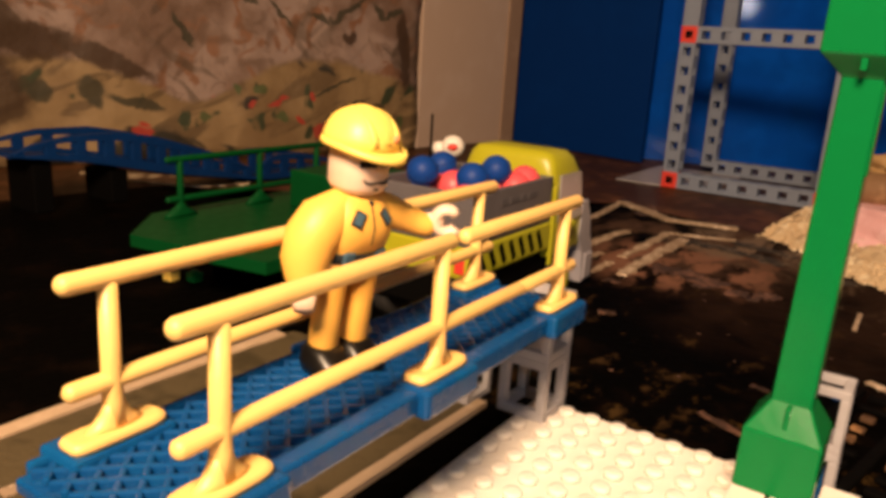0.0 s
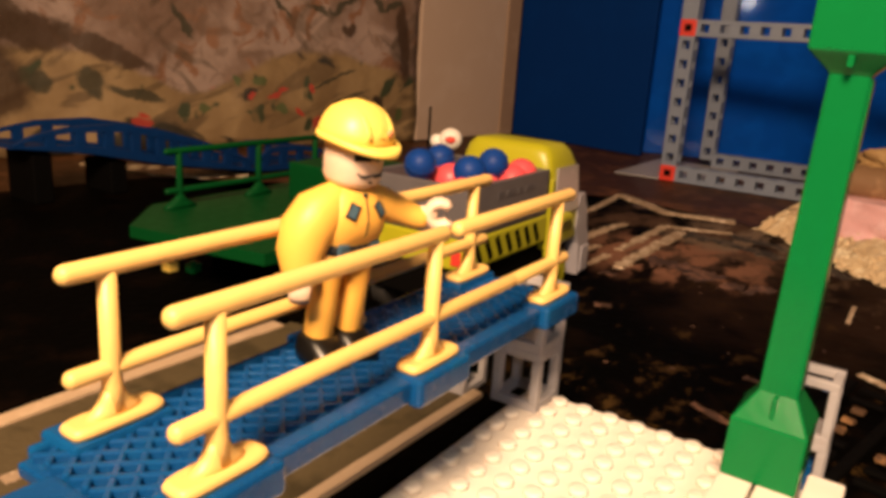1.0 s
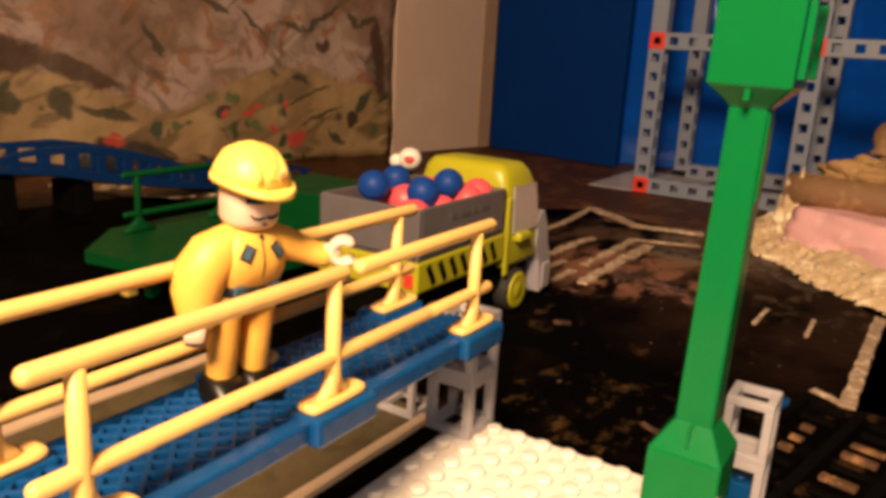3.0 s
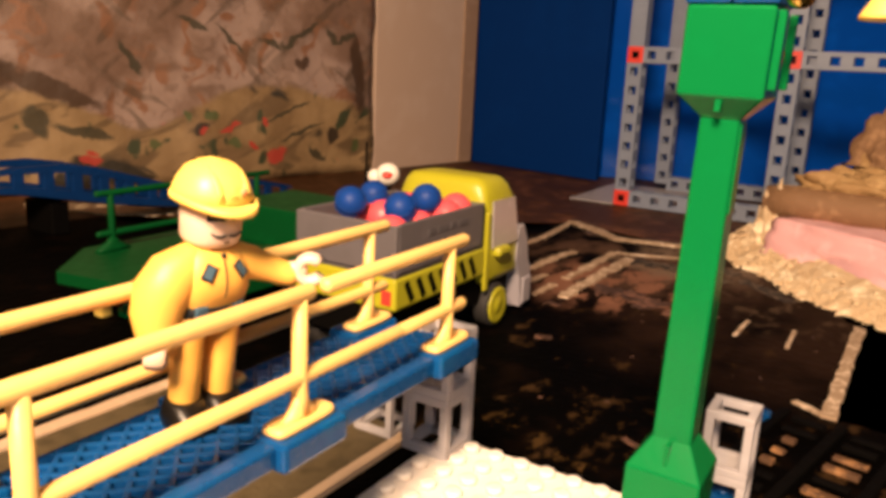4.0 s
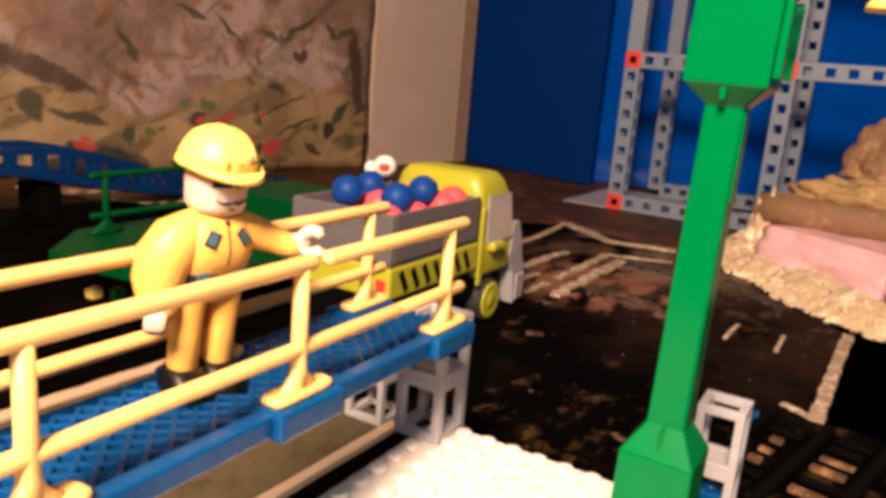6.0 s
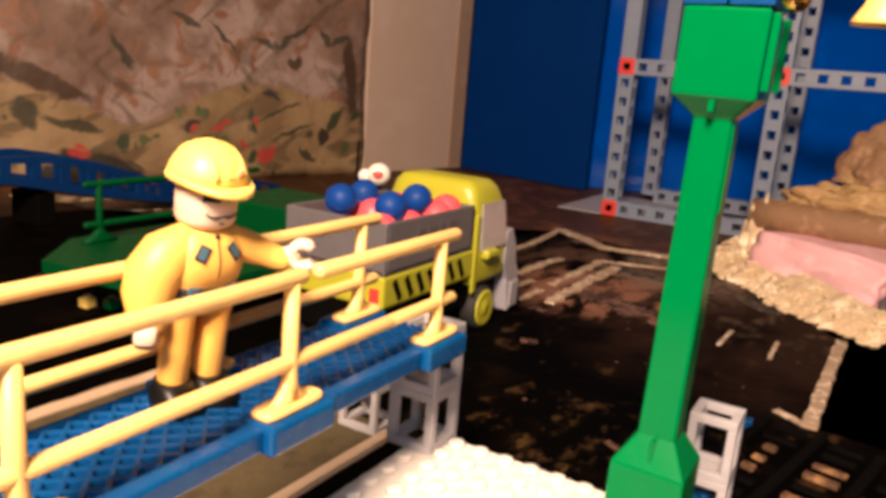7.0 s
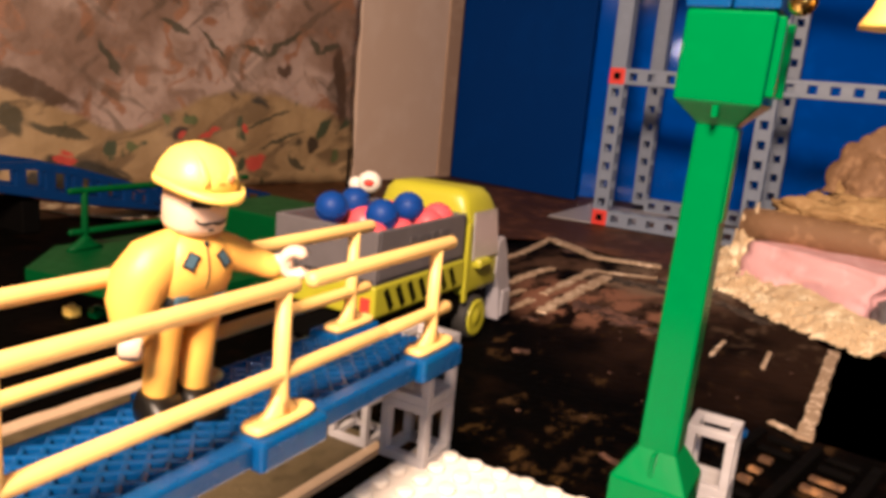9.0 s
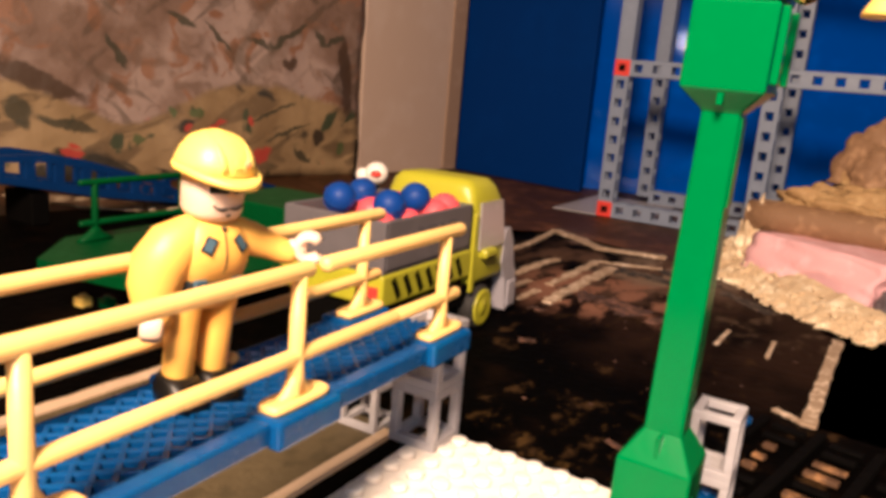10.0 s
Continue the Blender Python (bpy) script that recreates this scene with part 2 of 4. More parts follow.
    # broad brown masses at low run: dark print plus shade where the sheet turns away
    for u, z, su, sz, lean, c in ((0.300, 0.080, 0.042, 0.017, -12, brown), (0.365, 0.068, 0.050, 0.010, -22, brown), (0.240, 0.090, 0.060, 0.030, 0, brown), (0.258, 0.035, 0.045, 0.034, -10, brown), (0.308, 0.037, 0.010, 0.012, 30, olive),
                                  (0.352, 0.036, 0.012, 0.017, 25, olive), (0.393, 0.025, 0.027, 0.007, -14, olive), (0.509, 0.026, 0.009, 0.008, 0, black), (0.540, 0.029, 0.012, 0.004, 25, red),
                                  (0.512, 0.023, 0.005, 0.004, 0, red), (0.596, -0.004, 0.014, 0.008, 15, red), (0.396, 0.000, 0.012, 0.006, -10, red), (0.493, 0.040, 0.006, 0.007, 0, leaf),
                                  (0.519, 0.043, 0.006, 0.007, 0, leaf), (0.673, 0.016, 0.010, 0.007, -30, black), (0.711, 0.004, 0.007, 0.009, 0, leaf), (0.655, -0.004, 0.016, 0.004, -40, olive),
                                  (0.545, 0.012, 0.007, 0.008, 0, leaf), (0.462, 0.012, 0.008, 0.006, 0, leaf), (0.712, 0.090, 0.010, 0.050, 6, brown), (0.595, 0.118, 0.014, 0.004, -28, olive),
                                  (0.630, 0.129, 0.030, 0.004, 32, olive), (0.506, 0.134, 0.018, 0.004, -22, olive), (0.545, 0.122, 0.020, 0.003, -40, olive), (0.676, 0.131, 0.014, 0.004, -42, olive), (0.697, 0.131, 0.015, 0.004, 34, olive), (0.634, 0.101, 0.010, 0.007, 30, brown),
                                  (0.442, 0.098, 0.020, 0.004, -55, olive), (0.630, 0.022, 0.034, 0.0025, 22, olive), (0.610, 0.044, 0.034, 0.0025, 18, olive)):
        mp, ln = nt.nodes.new("ShaderNodeMapping"), nt.nodes.new("ShaderNodeVectorMath")
        mp.vector_type, ln.operation = "TEXTURE", "LENGTH"
        mp.inputs["Location"].default_value = (u + 0.011, z + 0.011, 0.011)
        mp.inputs["Rotation"].default_value = (0, 0, radians(lean))
        mp.inputs["Scale"].default_value = (su, sz, 0.05)
        L(wadd.outputs[0], mp.inputs[0])
        L(mp.outputs[0], ln.inputs[0])
        colour = blend(math2("MULTIPLY", math2("SUBTRACT", 1.0, band(ln.outputs["Value"], 0.75, 1.15)), 0.9), colour, c)
    L(colour, b.inputs["Base Color"])
    bp = nt.nodes.new("ShaderNodeBump")
    bp.inputs["Strength"].default_value, bp.inputs["Distance"].default_value = 0.4, 0.004
    L(noise_at(60, 4), bp.inputs["Height"])
    L(bp.outputs[0], b.inputs["Normal"])
    return m


LANDSCAPE = backdrop_material()


def board_material():
    """Black paint with worn brown stains: reddish by the drawn lines, dark brown by the ticks, ochre specks near the plate."""
    m = bpy.data.materials.new("black_painted_board_stained")
    m.use_nodes = True
    nt = m.node_tree
    L = nt.links.new
    b = nt.nodes["Principled BSDF"]
    b.inputs["Roughness"].default_value, b.inputs["Specular IOR Level"].default_value = 0.7, 0.02
    co = nt.nodes.new("ShaderNodeTexCoord")

    def stain(colour_in, centre, radius, scale, low, high, colour, stretch=1.0):
        d, n, fall, mask, both, mix = (nt.nodes.new(k) for k in ("ShaderNodeVectorMath", "ShaderNodeTexNoise", "ShaderNodeMapRange", "ShaderNodeMapRange", "ShaderNodeMath", "ShaderNodeMix"))
        d.operation = "DISTANCE"
        L(co.outputs["Object"], d.inputs[0])
        d.inputs[1].default_value = (centre[0], centre[1], GROUND_Z)
        fall.interpolation_type = mask.interpolation_type = "SMOOTHSTEP"
        fall.inputs[1].default_value, fall.inputs[2].default_value, fall.inputs[3].default_value, fall.inputs[4].default_value = radius * 0.45, radius, 1, 0
        L(d.outputs["Value"], fall.inputs[0])
        mp = nt.nodes.new("ShaderNodeMapping")
        mp.inputs["Scale"].default_value = (stretch, 1, 1)
        mp.inputs["Rotation"].default_value = (0, 0, 0.5)
        L(co.outputs["Object"], mp.inputs[0])
        L(mp.outputs[0], n.inputs["Vector"])
        n.inputs["Scale"].default_value, n.inputs["Detail"].default_value, n.inputs["Roughness"].default_value = scale, 6, 0.62
        mask.inputs[1].default_value, mask.inputs[2].default_value = low, high
        L(n.outputs["Fac"], mask.inputs[0])
        both.operation = "MULTIPLY"
        L(fall.outputs[0], both.inputs[0])
        L(mask.outputs[0], both.inputs[1])
        mix.data_type = "RGBA"
        L(both.outputs[0], mix.inputs[0])
        if isinstance(colour_in, tuple):
            mix.inputs[6].default_value = (*colour_in, 1)
        else:
            L(colour_in, mix.inputs[6])
        mix.inputs[7].default_value = (*colour, 1)
        return mix.outputs[2]

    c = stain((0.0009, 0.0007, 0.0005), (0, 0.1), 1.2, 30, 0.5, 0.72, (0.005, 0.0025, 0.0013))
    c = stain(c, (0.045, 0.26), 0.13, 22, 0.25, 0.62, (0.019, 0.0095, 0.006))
    c = stain(c, (-0.06, 0.375), 0.12, 24, 0.40, 0.58, (0.085, 0.048, 0.032), 1.8)
    c = stain(c, (-0.05, 0.30), 0.085, 20, 0.47, 0.56, (0.21, 0.10, 0.065), 2.2)
    c = stain(c, (-0.03, 0.39), 0.07, 26, 0.46, 0.56, (0.18, 0.125, 0.09), 2.5)
    c = stain(c, (0.0, 0.14), 0.17, 42, 0.57, 0.68, (0.035, 0.019, 0.008), 1.7)
    c = stain(c, (0.06, 0.33), 0.09, 70, 0.50, 0.66, (0.065, 0.042, 0.027), 1.5)
    c = stain(c, (0.02, 0.05), 0.09, 60, 0.58, 0.68, (0.055, 0.030, 0.010), 1.6)
    L(c, b.inputs["Base Color"])
    n, bp = nt.nodes.new("ShaderNodeTexNoise"), nt.nodes.new("ShaderNodeBump")
    L(co.outputs["Object"], n.inputs["Vector"])
    n.inputs["Scale"].default_value, n.inputs["Detail"].default_value = 190, 5
    bp.inputs["Strength"].default_value, bp.inputs["Distance"].default_value = 0.55, 0.002
    L(n.outputs["Fac"], bp.inputs["Height"])
    L(bp.outputs[0], b.inputs["Normal"])
    return m


GROUND_Z = -0.031
BOARD = board_material()

# ---------------------------------------------------------------- mesh helpers (millimetres)
MM = 0.001


def mm(*v):
    return Vector(v) * MM


def box(bm, x0, x1, y0, y1, z0, z1, bevel=0.0, m=None, mi=0, seg=2):
    """A box in millimetres, with rounded edges, moved by m."""
    vs = [bm.verts.new(mm(x, y, z)) for x in (x0, x1) for y in (y0, y1) for z in (z0, z1)]
    quads = ((0, 1, 3, 2), (4, 6, 7, 5), (0, 4, 5, 1), (2, 3, 7, 6), (0, 2, 6, 4), (1, 5, 7, 3))
    fs = [bm.faces.new([vs[i] for i in q]) for q in quads]
    if bevel:
        out = bmesh.ops.bevel(bm, geom=list({e for f in fs for e in f.edges}), offset=bevel * MM, segments=seg, affect="EDGES", profile=0.5)
        vs = list({v for f in out["faces"] for v in f.verts} | {v for v in vs if v.is_valid})
    for f in {f for v in vs for f in v.link_faces}:
        f.material_index = mi
    if m is not None:
        bmesh.ops.transform(bm, matrix=m, verts=vs)
    return vs


def loft(bm, rings, mi=0, caps=True, smooth=True):
    """Joins rings of points (metres) of equal count into a skin."""
    rows = [[bm.verts.new(p) for p in r] for r in rings]
    n = len(rows[0])
    for a, c in zip(rows, rows[1:]):
        for i in range(n):
            f = bm.faces.new((a[i], a[(i + 1) % n], c[(i + 1) % n], c[i]))
            f.material_index, f.smooth = mi, smooth
    if caps:
        for r, turn in ((rows[0], -1), (rows[-1], 1)):
            f = bm.faces.new(r[::turn])
            f.material_index = mi
    return [v for r in rows for v in r]


def ring(centre, axis_a, axis_b, ra, rb, n=20, power=2.0):
    out = []
    for i in range(n):
        t = 2 * math.pi * i / n
        c, s = math.cos(t), math.sin(t)
        c, s = (math.copysign(abs(w) ** (2 / power), w) for w in (c, s))
        out.append(Vector(centre) + axis_a * (c * ra) + axis_b * (s * rb))
    return out


def tube(bm, points, radii, n=16, mi=0, round_ends=True):
    """A round tube through points in millimetres, with a radius at each and domed ends."""
    pts = [mm(*p) for p in points]
    rings = []
    up = Vector((0, 0, 1)) if abs((pts[-1] - pts[0]).normalized().z) < 0.9 else Vector((1, 0, 0))
    for i, (p, r) in enumerate(zip(pts, radii)):
        d = (pts[min(i + 1, len(pts) - 1)] - pts[max(i - 1, 0)]).normalized()
        a = d.cross(up).normalized()
        c = a.cross(d).normalized()
        r *= MM
        if i == 0 and round_ends:
            for k in (80, 55, 28):
                rings.append(ring(p - d * r * 0.8 * math.sin(radians(k)), a, c, r * math.cos(radians(k)), r * math.cos(radians(k)), n))
        rings.append(ring(p, a, c, r, r, n))
        if i == len(pts) - 1 and round_ends:
            for k in (28, 55, 80):
                rings.append(ring(p + d * r * 0.8 * math.sin(radians(k)), a, c, r * math.cos(radians(k)), r * math.cos(radians(k)), n))
    return loft(bm, rings, mi)


def upright(bm, levels, n=20, power=2.0, mi=0, centre=(0, 0)):
    """Stacked rings: (z, half-width x, half-width y[, shift x, shift y]) in millimetres."""
    rings = []
    for z, a, c, *s in levels:
        sx, sy = s or (0, 0)
        rings.append(ring(mm(centre[0] + sx, centre[1] + sy, z), Vector((1, 0, 0)), Vector((0, 1, 0)), a * MM, c * MM, n, power))
    return loft(bm, rings, mi)


def ball(bm, at, r, mi=0, seg=20, squash=(1, 1, 1)):
    out = bmesh.ops.create_uvsphere(bm, u_segments=seg, v_segments=seg // 2 + 2, radius=r * MM,
                                    matrix=Matrix.Translation(mm(*at)) @ Matrix.Diagonal((*squash, 1)))
    for f in {f for v in out["verts"] for f in v.link_faces}:
        f.material_index, f.smooth = mi, True
    return out["verts"]


def to_mesh(name, bm, mats, smooth=False):
    bmesh.ops.recalc_face_normals(bm, faces=bm.faces)
    me = bpy.data.meshes.new(name)
    bm.to_mesh(me)
    bm.free()
    for m in mats if isinstance(mats, (list, tuple)) else (mats,):
        me.materials.append(m)
    if smooth:
        me.polygons.foreach_set("use_smooth", [True] * len(me.polygons))
    return me


def thing(name, label, category, at=None, group="", kind=""):
    """A top-level Empty at the base of a thing."""
    ob = new(name)
    ob.empty_display_size = 0.005
    if at is not None:
        ob.matrix_world = at
    return tagged(ob, label, category, group, kind)


def part(name, bm, material, parent, label="", smooth=False):
    ob = new(name, to_mesh(name, bm, material, smooth))
    ob.parent = parent
    return tagged(ob, label)


def solo(name, bm, material, label, category, group="", kind="", at=None, smooth=False):
    ob = new(name, to_mesh(name, bm, material, smooth))
    if at is not None:
        ob.matrix_world = at
    return tagged(ob, label, category, group, kind)


def shared_part(name, mesh, parent, m, label=""):
    ob = new(name, mesh)
    ob.parent = parent
    ob.matrix_basis = m
    return tagged(ob, label)


GROUND = -31.0   # height of the play board, mm (the white baseplate's top is 0)
DECK = 38.5      # height of the footbridge's walking surface

# ---------------------------------------------------------------- setting
bm = bmesh.new()
box(bm, -1500, 1200, -1200, 1700, GROUND - 40, GROUND - 0.8, 1.0)
solo("ground", bm, TABLE, "brown stained wooden table top", "table", kind="structure")


def sheet_outline(bm, pts, z0, z1, rough=0.0, steps=6):
    """A flat slab with an uneven outline through points (x, y) in mm."""
    out = []
    for i, p in enumerate(pts):
        q = pts[(i + 1) % len(pts)]
        for k in range(steps):
            u = k / steps
            x, y = p[0] + (q[0] - p[0]) * u, p[1] + (q[1] - p[1]) * u
            out.append((x + random.uniform(-rough, rough), y + random.uniform(-rough, rough)))
    low = [bm.verts.new(mm(x, y, z0)) for x, y in out]
    top = [bm.verts.new(mm(x, y, z1)) for x, y in out]
    n = len(out)
    for i in range(n):
        bm.faces.new((low[i], low[(i + 1) % n], top[(i + 1) % n], top[i]))
    bmesh.ops.triangulate(bm, faces=[bm.faces.new(top)], ngon_method="EAR_CLIP")
    return bm


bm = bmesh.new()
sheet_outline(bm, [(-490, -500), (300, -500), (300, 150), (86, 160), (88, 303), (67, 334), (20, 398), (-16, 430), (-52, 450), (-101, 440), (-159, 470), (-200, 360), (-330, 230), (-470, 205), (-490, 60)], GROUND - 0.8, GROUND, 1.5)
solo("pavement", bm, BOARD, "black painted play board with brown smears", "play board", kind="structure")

bm = bmesh.new()
sheet_outline(bm, [(-153, -400), (-48, -400), (-48, 44), (-100, 50), (-150, 46)], GROUND, GROUND + 0.5, 0.6, 12)
solo("road", bm, ROAD, "dark brown toy road of worn card", "road", kind="structure")

# room shell round the table
def wall(name, x0, x1, y0, y1, z0, z1, material, label):
    bm = bmesh.new()
    box(bm, x0, x1, y0, y1, z0, z1, 1.0)
    solo(name, bm, material, label, "wall", kind="structure")


wall("wall_north", -1500, 1200, 1700, 1740, -800, 1700, WALL, "plain warm-coloured room wall")
wall("wall_south", -1500, 1200, -1840, -1800, -800, 1700, WALL, "plain warm-coloured room wall")
wall("wall_west", -1540, -1500, -1800, 1700, -800, 1700, WALL, "plain warm-coloured room wall")
wall("wall_east", 1200, 1240, -1800, 1700, -800, 1700, WALL, "plain warm-coloured room wall")
bm = bmesh.new()
box(bm, -1540, 1240, -1840, 1740, 1700, 1740)
solo("ceiling", bm, WALL, "plain room ceiling", "ceiling", kind="structure")
bm = bmesh.new()
box(bm, -1540, 1240, -1840, 1740, -840, -800)
solo("floor", bm, TABLE, "brown room floor", "floor", kind="structure")

# panels behind the play board
def standing_panel(name, a, c, z0, z1, thick, material, label, category):
    """An upright panel whose front runs from a to c (mm); its thickness lies behind it."""
    (x0, y0), (x1, y1) = a, c
    length, turn = math.hypot(x1 - x0, y1 - y0), math.atan2(y1 - y0, x1 - x0)
    bm = bmesh.new()
    box(bm, 0, length, 0, thick, z0, z1, 1.2)
    return solo(name, bm, material, label, category, at=pose(x0 * MM, y0 * MM, 0, 0, 0, math.degrees(turn)))


beige = standing_panel("beige_panel", (-484, 606), (-453.6, 801), GROUND, 520, 10, BEIGE, "plain beige upright panel with soft stains", "panel")
bm = bmesh.new()
box(bm, 168, 197, -2.5, -0.2, GROUND, 520, 0.8)
part("edge_strip", bm, BATTEN, beige, "tan wooden edge strip")
standing_panel("dark_blue_panel", (-452, 803), (-242, 757), GROUND, 520, 8, DARKBLUE, "matt dark blue upright panel", "panel")
standing_panel("glossy_blue_panel", (-298, 785.6), (420, 994), GROUND, 520, 10, GLOSSBLUE, "glossy bright blue plastic panel with reflections", "panel")

# printed sheet, gently buckled
bm = bmesh.new()
a, c = Vector((-0.700, -0.10, 0)), Vector((-0.4865, 0.604, 0))
along = (c - a).normalized()
out = Vector((along.y, -along.x, 0))
NU, NV = 70, 46
grid = []
for j in range(NV + 1):
    for i in range(NU + 1):
        u, v = i / NU, j / NV
        z = GROUND * MM + v * 0.58
        edge = 0.006 * noise.noise((0, v * 9, 3)) if i == NU else 0
        w = 0.012 * noise.noise((u * 7, v * 5, 0.3)) + 0.004 * noise.noise((u * 22, v * 17, 1.3))
        grid.append(bm.verts.new(a + (c - a) * u + along * edge + out * w + Vector((0, 0, z))))
for j in range(NV):
    for i in range(NU):
        f = bm.faces.new([grid[j * (NU + 1) + i + k] for k in (0, 1, NU + 2, NU + 1)])
        f.smooth = True
sheet = solo("landscape_sheet", bm, LANDSCAPE, "crumpled printed sheet with a tan hillside and pale leaf strokes", "backdrop sheet", kind="structure")
sheet.modifiers.new("thickness", "SOLIDIFY").thickness = 0.0015

# ---------------------------------------------------------------- white baseplate
PITCH = 7.6
base = thing("baseplate", "cream-white studded building plate, brightly lit", "building plate")
bm = bmesh.new()
box(bm, -7.0, 53, -198, 0, -4, 0, 0.5)
box(bm, 53, 59, -11.6, 0, -4, 0)
part("plate", bm, WHITE, base)
bm = bmesh.new()
box(bm, 2, 50, -190, -8, GROUND, -4, 0.5)
part("riser", bm, DARK, base, "dark riser under the plate")
bm = bmesh.new()
upright(bm, [(0, 2.35, 2.35), (1.3, 2.35, 2.35), (1.65, 2.1, 2.1), (1.7, 1.2, 1.2)], 12)
stud_mesh = to_mesh("stud", bm, WHITE)
for i in range(8):
    for j in range(25):
        shared_part("stud", stud_mesh, base, Matrix.Translation(mm(-7.0 + PITCH * (i + 0.5), -PITCH * (j + 0.5), 0)))

# ---------------------------------------------------------------- footbridge
bridge = thing("footbridge", "blue plastic toy footbridge with a waffle tread and side lugs", "footbridge")
AX, BX = 8.0, -15.3            # the two railings' lines
POSTS = (-27.2, -78.4, -128.6)  # posts along the bridge
bm = bmesh.new()
box(bm, -18.4, 9.5, -142, -18.2, DECK - 3.5, DECK - 1.25, 0.5)
part("deck", bm, BLUE, bridge)
for x0, x1 in ((6.4, 10.4), (-19.6, -17.8)):
    bm = bmesh.new()
    box(bm, x0, x1, -140, -18.8, DECK - 3.9, DECK + (0.5 if x0 > 0 else 0.1), 0.7)
    part("side_rim", bm, BLUE, bridge)
for y in POSTS:
    for x0, x1 in ((4.8, 12.6), (-21.0, -11.8)):
        bm = bmesh.new()
        box(bm, x0, x1, y - 8.7, y + 8.7, DECK - 4.6, DECK + 1.0, 0.9)
        part("lug", bm, BLUE, bridge)
bm = bmesh.new()
box(bm, -11, 14, -186, -141, DECK - 4.5, DECK - 0.4, 0.5)
part("end_plate", bm, BLUE, bridge)
# diamond waffle tread: rounded ribs crossing at right angles, slanting over the deck
TREAD = (-17.6, 5.8, -140.5, -20.0)
STEP = 4.5


def tread_ribs(lean):
    x0, x1, y0, y1 = TREAD
    k = y0 - (x1 - x0) if lean > 0 else y0
    while k < y1 + (0 if lean > 0 else x1 - x0):
        # the rib runs y = k + lean * (x - x0), cut at the tread's edges
        xa, xb = x0, x1
        lo, hi = sorted(((y0 - k) / lean + x0, (y1 - k) / lean + x0))
        xa, xb = max(xa, lo), min(xb, hi)
        if xb - xa > 1.5:
            length = (xb - xa) * math.sqrt(2)
            bm = bmesh.new()
            box(bm, 0, length, -0.55, 0.55, -1.5, 0.15 if lean > 0 else 0.05, 0.36, None, 0, 2)
            rib = part("tread_rib", bm, BLUE, bridge)
            rib.matrix_basis = pose(xa * MM, (k + lean * (xa - x0)) * MM, DECK * MM, 0, 0, 45 * lean)
        k += STEP


tread_ribs(1)
tread_ribs(-1)


def railing(x, y0, y1, posts, label, low0=None, low1=None):
    r = thing("railing", label, "railing", at=Matrix.Translation(mm(x, 0, DECK + 1.0)), group="railings of the footbridge")
    top, low = 64.0 - DECK - 1.0, 48.3 - DECK - 1.0
    bm = bmesh.new()
    tube(bm, [(0, y0, top), (0, (y0 + y1) / 2, top), (0, y1, top)], [1.55, 1.5, 1.55])
    part("top_rail", bm, YELLOW, r)
    bm = bmesh.new()
    tube(bm, [(0, low0 or y0, low), (0, low1 or y1, low)], [1.45, 1.45])
    part("bottom_rail", bm, YELLOW, r)
    for y in posts:
        bm = bmesh.new()
        tube(bm, [(0, y, 2.0), (0, y, 5.5), (0, y, 9.0), (0, y, top)], [2.0, 1.6, 1.5, 1.4], round_ends=False)
        # flared web down to the foot
        loft(bm, [ring(mm(0, y, z), Vector((1, 0, 0)), Vector((0, 1, 0)), a * MM, c * MM, 16) for z, a, c in ((1.2, 2.0, 5.6), (2.4, 1.8, 3.6), (4.0, 1.6, 2.2), (5.8, 1.4, 1.5))])
        p = part("post", bm, YELLOW, r)
        bm = bmesh.new()
        upright(bm, [(0, 2.9, 7.6), (0.9, 3.0, 7.8), (1.5, 2.7, 7.5), (1.7, 2.2, 6.9)], 28, 4.5, centre=(0, y))
        part("foot", bm, YELLOW, p)
    return r


railing(AX, -134.9, -76.0, POSTS[1:], "pale yellow plastic toy railing with two round bars", low1=-47)
railing(AX, -71.0, -20.8, POSTS[:1], "pale yellow plastic toy railing at the bridge end", low0=-46.5)
railing(BX, -134.9, -76.0, POSTS[1:], "pale yellow plastic toy railing behind the worker figure", low1=-47)
railing(BX, -71.0, -20.8, POSTS[:1], "pale yellow plastic toy railing at the bridge end", low0=-46.5)


def crate_stack(x, y, z0, z1, units, w, label, material=GREY):
    """Open grey support: stacked units of four corner posts between square rings."""
    s = thing("support_pillar", label, "support pillar", at=Matrix.Translation(mm(x, y, z0)), group="grey support pillars")
    h, t, k = (z1 - z0) / units, 2.6, w / 2
    bm = bmesh.new()
    box(bm, -k, k, -k, -k + t, 0, t, 0.3), box(bm, -k, k, k - t, k, 0, t, 0.3)
    box(bm, -k, -k + t, -k + t, k - t, 0, t, 0.3), box(bm, k - t, k, -k + t, k - t, 0, t, 0.3)
    ring_mesh = to_mesh("ring", bm, material)
    bm = bmesh.new()
    box(bm, -t / 2, t / 2, -t / 2, t / 2, 0, h - 2 * t, 0.3)
    post_mesh = to_mesh("corner_post", bm, material)
    for u in range(units):
        for z in (0, h - t):
            shared_part("ring", ring_mesh, s, Matrix.Translation(mm(0, 0, u * h + z)))
        for sx in (-1, 1):
            for sy in (-1, 1):
                shared_part("corner_post", post_mesh, s, Matrix.Translation(mm(sx * (k - t / 2), sy * (k - t / 2), u * h + t)))
    return s


crate_stack(-5.4, -6.6, 0, DECK - 3.5, 2, 14.5, "grey open-framed pillar carrying the footbridge's end")
crate_stack(-59, 44, GROUND, 6, 2, 17, "grey open-framed pillar standing on the road edge")
crate_stack(63.2, 52, GROUND, 9.0, 2, 13.8, "light grey open-framed pillar with window-like openings")

